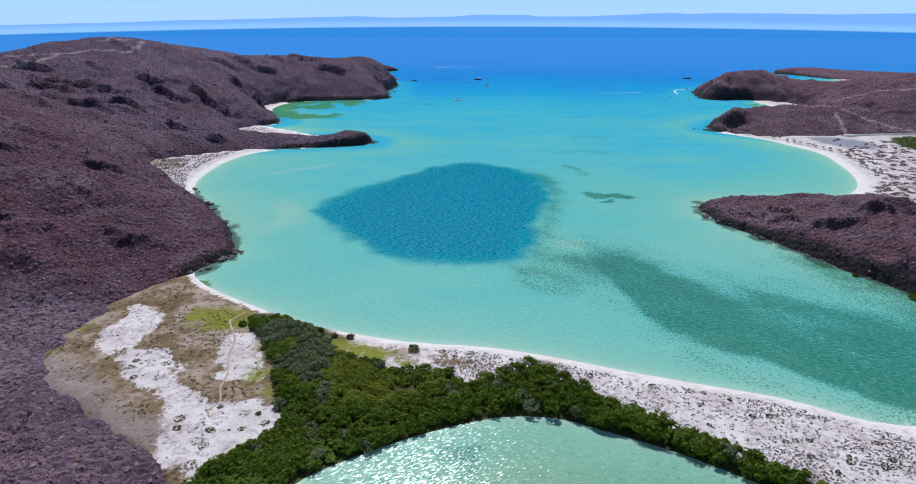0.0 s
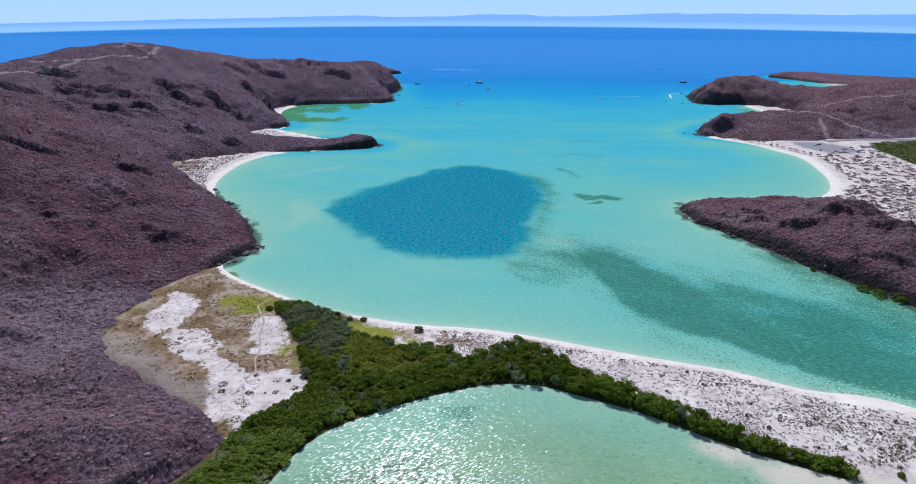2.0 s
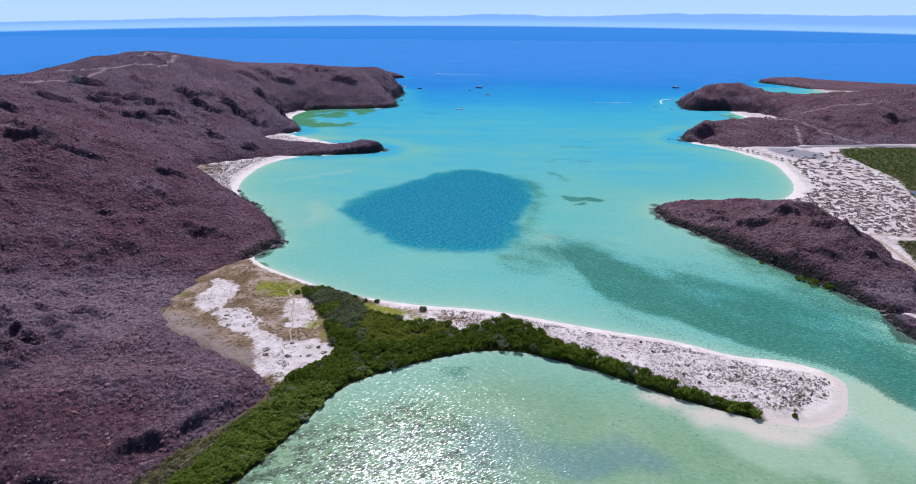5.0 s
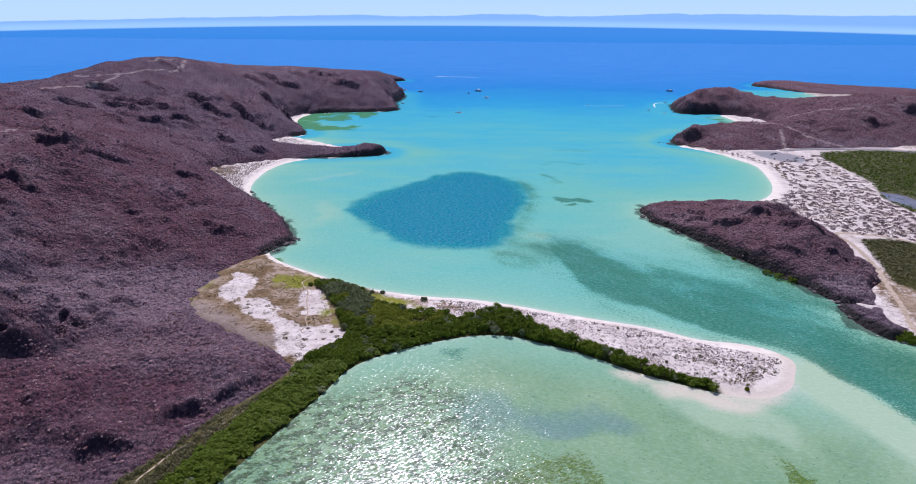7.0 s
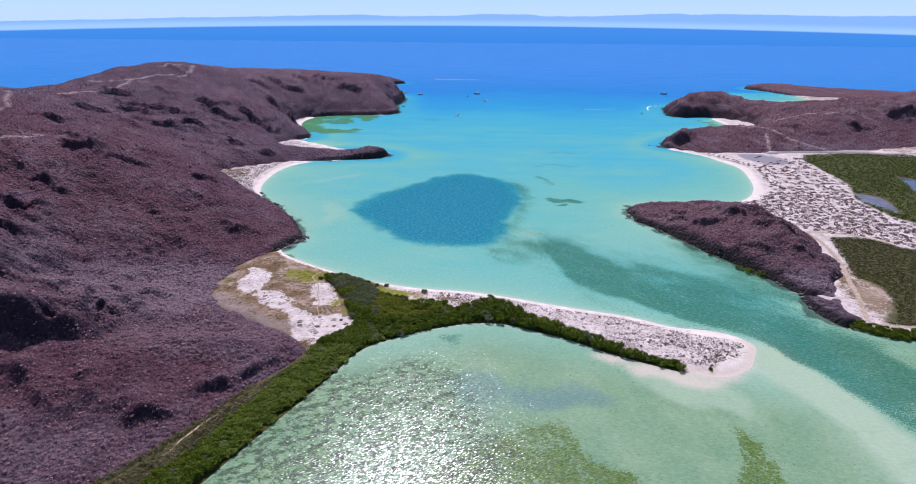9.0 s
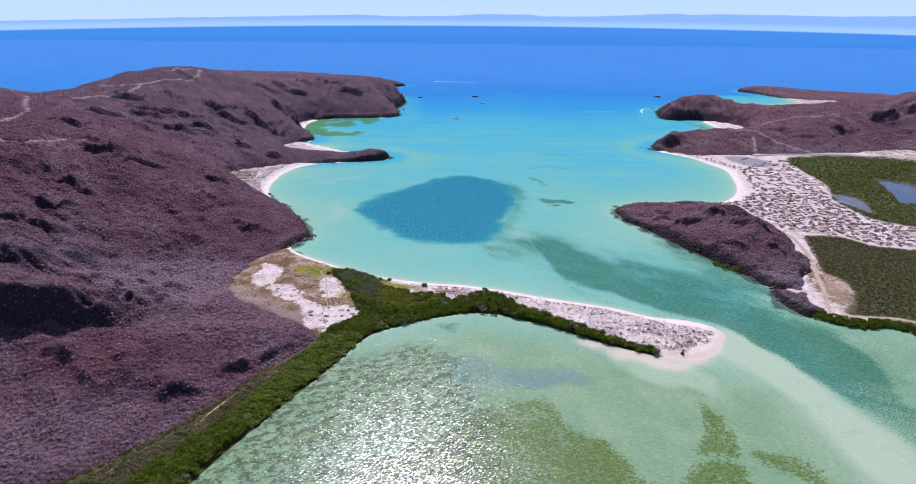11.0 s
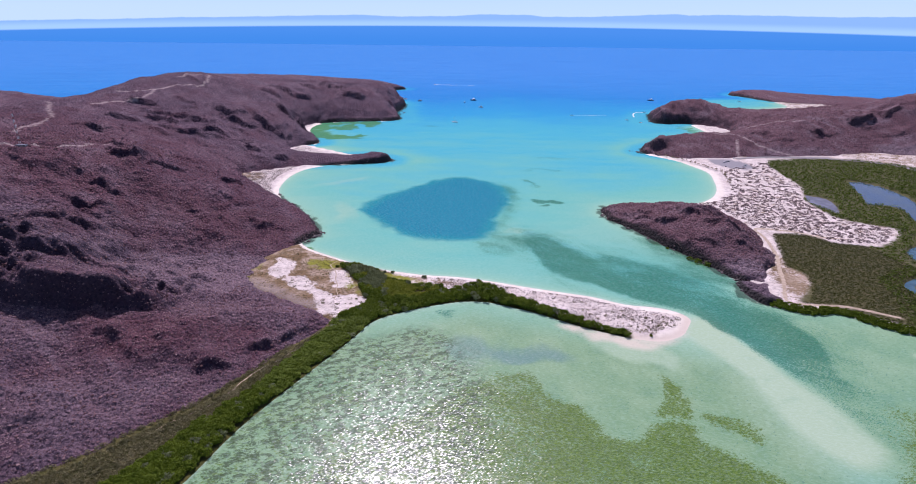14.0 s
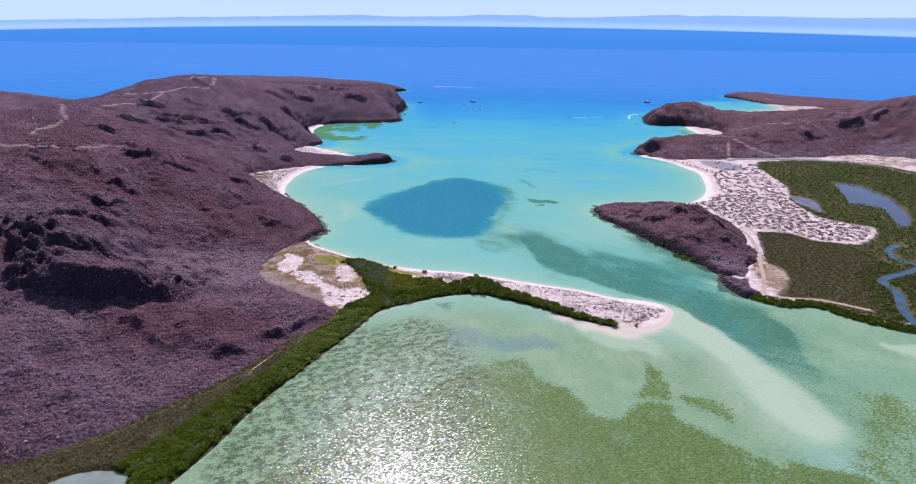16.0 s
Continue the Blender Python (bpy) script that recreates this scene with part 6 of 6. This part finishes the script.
def sailboat(length):
    boat = tagged(new("sailboat"), "white anchored sailing yacht with a bare mast", "boat")
    part("hull", hull_bm(length, length * 0.30, length * 0.09), MAT_WHITE, boat)
    cabin = part("cabin", block(bmesh.new(), -length * 0.12, length * 0.22, -length * 0.085, length * 0.085, length * 0.09, length * 0.145, 0.2, 0.05), MAT_WHITE, boat)
    for s in (-1, 1):
        part("window", block(bmesh.new(), -length * 0.06, length * 0.14, s * length * 0.085 - 0.03, s * length * 0.085 + 0.03, length * 0.107, length * 0.13), MAT_GLASS, cabin)
    part("mast", rod(bmesh.new(), (length * 0.1, 0, length * 0.1), (length * 0.1, 0, length * 1.25), 0.11, 0.06), MAT_ALU, boat)
    part("boom", rod(bmesh.new(), (length * 0.1, 0, length * 0.24), (-length * 0.3, 0, length * 0.23), 0.07), MAT_ALU, boat)
    part("furled_sail", rod(bmesh.new(), (length * 0.08, 0, length * 0.265), (-length * 0.29, 0, length * 0.255), 0.2, 0.13), MAT_CANVAS, boat)
    part("cockpit_awning", block(bmesh.new(), -length * 0.33, -length * 0.13, -length * 0.1, length * 0.1, length * 0.2, length * 0.215, 0.1, 0.02), MAT_CANVAS, boat)
    part("keel", block(bmesh.new(), -length * 0.1, length * 0.1, -0.12, 0.12, -length * 0.14, -length * 0.03, 0.0, 0.02), MAT_NAVY, boat)
    for a in ((length * 0.53, 0, length * 0.12), (-length * 0.44, 0, length * 0.1)):
        part("stay", rod(bmesh.new(), a, (length * 0.1, 0, length * 1.23), 0.02, 0.02, 4), MAT_ALU, boat)
    return boat


def motor_yacht(length, hull, label):
    boat = tagged(new("motor_yacht"), label, "boat")
    part("hull", hull_bm(length, length * 0.29, length * 0.12), hull, boat)
    cabin = part("cabin", block(bmesh.new(), -length * 0.28, length * 0.2, -length * 0.105, length * 0.105, length * 0.12, length * 0.23, 0.14, 0.08), MAT_WHITE, boat)
    part("windscreen", block(bmesh.new(), length * 0.17, length * 0.21, -length * 0.085, length * 0.085, length * 0.16, length * 0.215, 0.1), MAT_GLASS, cabin)
    for s in (-1, 1):
        part("window", block(bmesh.new(), -length * 0.2, length * 0.12, s * length * 0.1 - 0.03, s * length * 0.1 + 0.03, length * 0.165, length * 0.205), MAT_GLASS, cabin)
    bridge = part("flybridge", block(bmesh.new(), -length * 0.22, length * 0.06, -length * 0.085, length * 0.085, length * 0.23, length * 0.275, 0.1, 0.05), MAT_WHITE, boat)
    part("hardtop", block(bmesh.new(), -length * 0.2, length * 0.02, -length * 0.08, length * 0.08, length * 0.35, length * 0.362, 0.05, 0.02), MAT_WHITE, bridge)
    for x in (-0.18, 0.0):
        for s in (-1, 1):
            part("post", rod(bmesh.new(), (length * x, s * length * 0.07, length * 0.27), (length * x, s * length * 0.07, length * 0.352), 0.05), MAT_ALU, bridge)
    part("swim_platform", block(bmesh.new(), -length * 0.5, -length * 0.44, -length * 0.11, length * 0.11, 0.15, 0.25, 0, 0.02), MAT_TEAK, boat)
    return boat


def open_boat(length, label, awning=True):
    boat = tagged(new("open_boat"), label, "boat")
    part("hull", hull_bm(length, length * 0.26, length * 0.10, 0.35), MAT_WHITE, boat)
    part("floor", block(bmesh.new(), -length * 0.42, length * 0.25, -length * 0.09, length * 0.09, length * 0.1, length * 0.105 + 0.02), MAT_TEAK, boat)
    for x in (-0.2, 0.05):
        part("bench", block(bmesh.new(), length * x, length * x + 0.35, -length * 0.1, length * 0.1, length * 0.12, length * 0.12 + 0.12, 0, 0.02), MAT_WHITE, boat)
    motor = part("outboard_motor", block(bmesh.new(), -length * 0.49, -length * 0.44, -0.22, 0.22, 0.2, 1.3, 0.2, 0.05), MAT_NAVY, boat)
    part("motor_leg", rod(bmesh.new(), (-length * 0.47, 0, 0.3), (-length * 0.47, 0, -0.6), 0.09), MAT_NAVY, motor)
    if awning:
        part("awning", block(bmesh.new(), -length * 0.25, length * 0.15, -length * 0.11, length * 0.11, 2.2, 2.28, 0.06, 0.03), MAT_CANVAS, boat)
        for x in (-0.23, 0.13):
            for s in (-1, 1):
                part("post", rod(bmesh.new(), (length * x, s * length * 0.1, length * 0.1), (length * x, s * length * 0.1, 2.22), 0.03, 0.03, 6), MAT_ALU, boat)
    return boat


for make, x, y, turn in (
        (lambda: sailboat(13.0), -11, 1019, 172),
        (lambda: motor_yacht(13, MAT_WHITE, "white motor yacht at anchor off the headland"), -157, 1392, 20),
        (lambda: motor_yacht(12, MAT_NAVY, "dark-hulled motor yacht at anchor in deep water"), -113, 1361, 200),
        (lambda: motor_yacht(11, MAT_NAVY, "dark-hulled cabin cruiser seen from its bow, anchored"), 8, 1339, 265),
        (lambda: motor_yacht(17, MAT_NAVY, "long dark-hulled motor yacht with a white cabin at anchor"), 33, 1390, 178),
        (lambda: motor_yacht(12, MAT_WHITE, "small white motor yacht moored in the bay mouth"), 50, 1254, 170),
        (lambda: motor_yacht(17, MAT_NAVY, "large dark-hulled motor yacht outside the bay"), 534, 1437, 175),
        (lambda: open_boat(8, "white open boat with an awning near the point"), 376, 1080, 120),
        (lambda: open_boat(7, "small open boat drawing a white wake"), 262, 1139, 185),
        (lambda: open_boat(7, "white open boat anchored by the rocks", False), 398, 1048, 20),
        (lambda: open_boat(9, "white open boat at anchor in the far cove"), 785, 1440, 160),
        (lambda: open_boat(8, "fast white open boat far out with a long wake"), -95, 1795, 175),
        (lambda: open_boat(8, "small white open boat turning in foam"), 450, 1207, 10)):
    b = make()
    b.matrix_basis = pose(x, y, 0.05, 0, 0, turn)


def wake(points, w0, w1, label):
    """A foam trail lying on the water, widening and breaking up astern."""
    line = curve(points, 8, False)
    nrm = np.gradient(line, axis=0)
    nrm = np.column_stack([-nrm[:, 1], nrm[:, 0]]) / np.hypot(*nrm.T)[:, None]
    k = len(line)
    w = np.linspace(w0, w1, k)[:, None] * (1 + 0.5 * fbm(line[:, :1] * 1.0, line[:, 1:] * 1.0, 9, 2, 5)) / 2
    v = np.concatenate([line + nrm * w, line - nrm * w])
    v = np.column_stack([v, np.full(2 * k, 0.05)])
    me = raw_mesh("wake", v, [(i, i + k, i + k + 1, i + 1) for i in range(k - 1)])
    me.materials.append(MAT_FOAM)
    tagged(new("wake", me), label, "wake", kind="stuff")


wake([(-100, 1795), (-60, 1790), (0, 1786), (40, 1782)], 5, 2, "long white boat wake on the open sea")
wake([(266, 1139), (300, 1142), (345, 1150)], 2.0, 1.0, "thin white boat wake in the bay mouth")
wake([(446, 1205), (430, 1200), (414, 1172), (405, 1132)], 3.5, 2.2, "short hooked white boat wake beside the point")


# -- lattice mast with its hut on the western ridge
def mast(height=33.0):
    tower = tagged(new("radio_mast"), "faded red and white lattice radio mast on the ridge", "mast")
    w0, w1, bays = 1.5, 0.7, 12
    corner = lambda k, i: Vector(((w0 + (w1 - w0) * k / bays) / 2 * (1 if i in (0, 3) else -1), (w0 + (w1 - w0) * k / bays) / 2 * (1 if i < 2 else -1), height * k / bays))
    for k in range(bays):
        bm = bmesh.new()
        for i in range(4):
            rod(bm, corner(k, i), corner(k + 1, i), 0.07, 0.07, 6)
            rod(bm, corner(k, i), corner(k + 1, (i + 1) % 4), 0.045, 0.045, 5)
            rod(bm, corner(k, (i + 1) % 4), corner(k + 1, i), 0.045, 0.045, 5)
            rod(bm, corner(k + 1, i), corner(k + 1, (i + 1) % 4), 0.045, 0.045, 5)
        part("lattice_bay", bm, MAT_WHITE if k % 2 else MAT_REDPAINT, tower)
    for z, a in ((22, 0.4), (18, 2.6), (24.5, 4.0)):
        bm = bmesh.new()
        bmesh.ops.create_cone(bm, cap_ends=True, segments=16, radius1=0.75, radius2=0.6, depth=0.45)
        bmesh.ops.transform(bm, matrix=pose(math.cos(a) * 0.9, math.sin(a) * 0.9, z, 90, 0, math.degrees(a) + 90), verts=bm.verts)
        part("dish", bm, MAT_WHITE, tower)
    return tower


def hut():
    house = tagged(new("equipment_hut"), "small grey block hut with a dark roof at the mast's foot", "hut")
    part("wall", block(bmesh.new(), -4.5, 4.5, -2.6, 2.6, 0, 2.8, 0, 0.04), MAT_CONCRETE, house)
    part("roof", block(bmesh.new(), -5.0, 5.0, -3.1, 3.1, 2.8, 3.1, 0.04, 0.04), MAT_ROOF, house)
    door = part("door", block(bmesh.new(), -0.5, 0.5, -2.68, -2.6, 0, 2.05), MAT_STEEL, house)
    part("window", block(bmesh.new(), 1.6, 2.8, -2.66, -2.58, 1.1, 2.0), MAT_GLASS, house)
    return house


def on_hill(hill, x, y):
    return float(hill.height(np.array([float(x)]), np.array([float(y)]))[0])


mast().location = (-438, 333, on_hill(HILL_WEST, -438, 333) - 0.3)
hut().matrix_basis = pose(-432, 327, on_hill(HILL_WEST, -432, 327) - 0.9, 0, 0, 8)


# -- thatched sunshades along the eastern beach, parked cars
def sunshade():
    shade = tagged(new("thatched_sunshade"), "round palm-thatched sunshade on a post in beach sand", "sunshade", "sunshades along the beach")
    part("post", rod(bmesh.new(), (0, 0, -0.4), (0, 0, 2.4), 0.09), MAT_TEAK, shade)
    bm = bmesh.new()
    bmesh.ops.create_cone(bm, cap_ends=True, segments=14, radius1=1.9, radius2=0.12, depth=1.0)
    for v in bm.verts:
        v.co += Vector((0, 0, 2.35 + (0.12 * math.sin(v.co.x * 7 + v.co.y * 5) if v.co.z < 0 else 0)))
    part("thatch", bm, MAT_THATCH, shade)
    return shade


beach_line = curve([(322, 726), (338, 708), (358, 682), (372, 655), (382, 630), (391, 600), (386, 566), (374, 530)], 6, False)
first = sunshade()
for k, (x, y) in enumerate(beach_line[3::1]):
    x, y = x + rng.uniform(-3, 3), y + rng.uniform(-3, 3)
    m = pose(x, y, float(ground_z_at(np.array([[x, y]]))[0]), 0, 0, rng.uniform(0, 90))
    if k == 0:
        first.matrix_basis = m
    else:
        copy_thing(first, m)


def car(paint, label):
    c = tagged(new("car"), label, "car")
    bm = block(bmesh.new(), -2.1, 2.1, -0.88, 0.88, 0.35, 0.95, 0.05, 0.12)
    body = part("body", bm, paint, c)
    cabin = part("cabin", block(bmesh.new(), -1.4, 0.9, -0.78, 0.78, 0.93, 1.5, 0.2, 0.1), paint, c)
    part("windscreen", block(bmesh.new(), 0.62, 0.8, -0.66, 0.66, 1.0, 1.4, 0.1), MAT_GLASS, cabin)
    part("rear_window", block(bmesh.new(), -1.32, -1.18, -0.66, 0.66, 1.0, 1.4, 0.1), MAT_GLASS, cabin)
    for s in (-1, 1):
        part("side_window", block(bmesh.new(), -1.1, 0.55, s * 0.72 - 0.02, s * 0.72 + 0.02, 1.02, 1.4, 0.05), MAT_GLASS, cabin)
    for x in (-1.3, 1.3):
        for s in (-1, 1):
            bm = bmesh.new()
            bmesh.ops.create_cone(bm, cap_ends=True, segments=18, radius1=0.34, radius2=0.34, depth=0.22)
            bmesh.ops.transform(bm, matrix=pose(x, s * 0.8, 0.34, 90), verts=bm.verts)
            wheel = part("wheel", bm, MAT_RUBBER, c)
            bm = bmesh.new()
            bmesh.ops.create_cone(bm, cap_ends=True, segments=12, radius1=0.2, radius2=0.2, depth=0.235)
            bmesh.ops.transform(bm, matrix=pose(x, s * 0.805, 0.34, 90), verts=bm.verts)
            part("rim", bm, MAT_ALU, wheel)
    return c


MAT_SILVER = plain("silver_car_paint", (0.5, 0.5, 0.52), 0.3, 0.08, 0.5)
for x, y, turn, paint, label in ((421, 660, 30, MAT_WHITE, "white car parked on the beach lot"), (425, 663, 32, MAT_SILVER, "silver car parked on the beach lot"),
                                 (430, 666, 30, MAT_NAVY, "dark blue car parked on the beach lot"), (440, 634, 115, MAT_WHITE, "white car parked at the lot's edge"),
                                 (445, 640, 118, MAT_SILVER, "silver car parked at the lot's edge"), (412, 632, 60, MAT_NAVY, "dark car parked near the sand"),
                                 (449, 690, 10, MAT_WHITE, "white car leaving the beach lot")):
    c = car(paint, label)
    c.matrix_basis = pose(x, y, float(ground_z_at(np.array([[x, y]], float))[0]) + 0.02, 0, 0, turn)


# -- rocks standing in the water round the capes
def rock(seed, size):
    r = random.Random(seed)
    bm = bmesh.new()
    bmesh.ops.create_icosphere(bm, subdivisions=3, radius=size)
    for v in bm.verts:
        n = noise.fractal(v.co * (1.3 / size) + Vector((seed * 3.1, 0, 0)), 0.7, 2.0, 4)
        v.co *= 1 + 0.38 * n
        v.co.z *= 0.62
    for f in bm.faces:
        f.smooth = False
    return tagged(part("shore_rock", bm, MAT_SHORE_ROCK), "dark wet boulder standing at the waterline", "rock", "rocks along the shore")


def shore_rock_material():
    m = Mat("wet_shore_rock", 0.7, 0.4)
    c = m.mix(m.ramp(m.noise(0.8, 4, 0.7), 0.35, 0.65), (0.05, 0.04, 0.042), (0.12, 0.095, 0.09))
    c = m.mix(m.op("MULTIPLY", m.thing(), 0.4), c, (0.07, 0.055, 0.05))
    return m.done(c, m.bump(m.noise(0.5, 4), 0.8, 0.2))


MAT_SHORE_ROCK = shore_rock_material()
rocks = [rock(k, s) for k, s in enumerate((0.8, 1.2, 1.7, 2.3))]
spots = []
rr = random.Random(5)
for line, count, spread in ((CAPE_COAST, 46, 4.0), ([(-137, 318), (-133, 314), (-136, 306), (-141, 300)], 26, 3.5), (HEAD_COAST[:11], 60, 2.5),
                            ([(-106, 655), (-100, 646), (-108, 636)], 14, 4.0), ([(308, 738), (314, 728), (300, 742)], 12, 6.0), ([(424, 1060), (430, 1090), (440, 1040)], 10, 7.0),
                            ([(-148, 1290), (-140, 1200), (-134, 1050)], 12, 6.0)):
    c = curve(line, 8, False)
    for _ in range(count):
        x, y = c[rr.randrange(len(c))]
        spots.append((x + rr.uniform(-spread, spread), y + rr.uniform(-spread, spread)))
for k, (x, y) in enumerate(spots):
    m = Matrix.Translation((x, y, rr.uniform(-0.35, 0.25))) @ Matrix.Rotation(rr.uniform(0, 6.28), 4, "Z")
    if k < 4:
        rocks[k].matrix_basis = m
    else:
        copy_thing(rocks[min(3, int(rr.random() ** 1.6 * 4))], m)
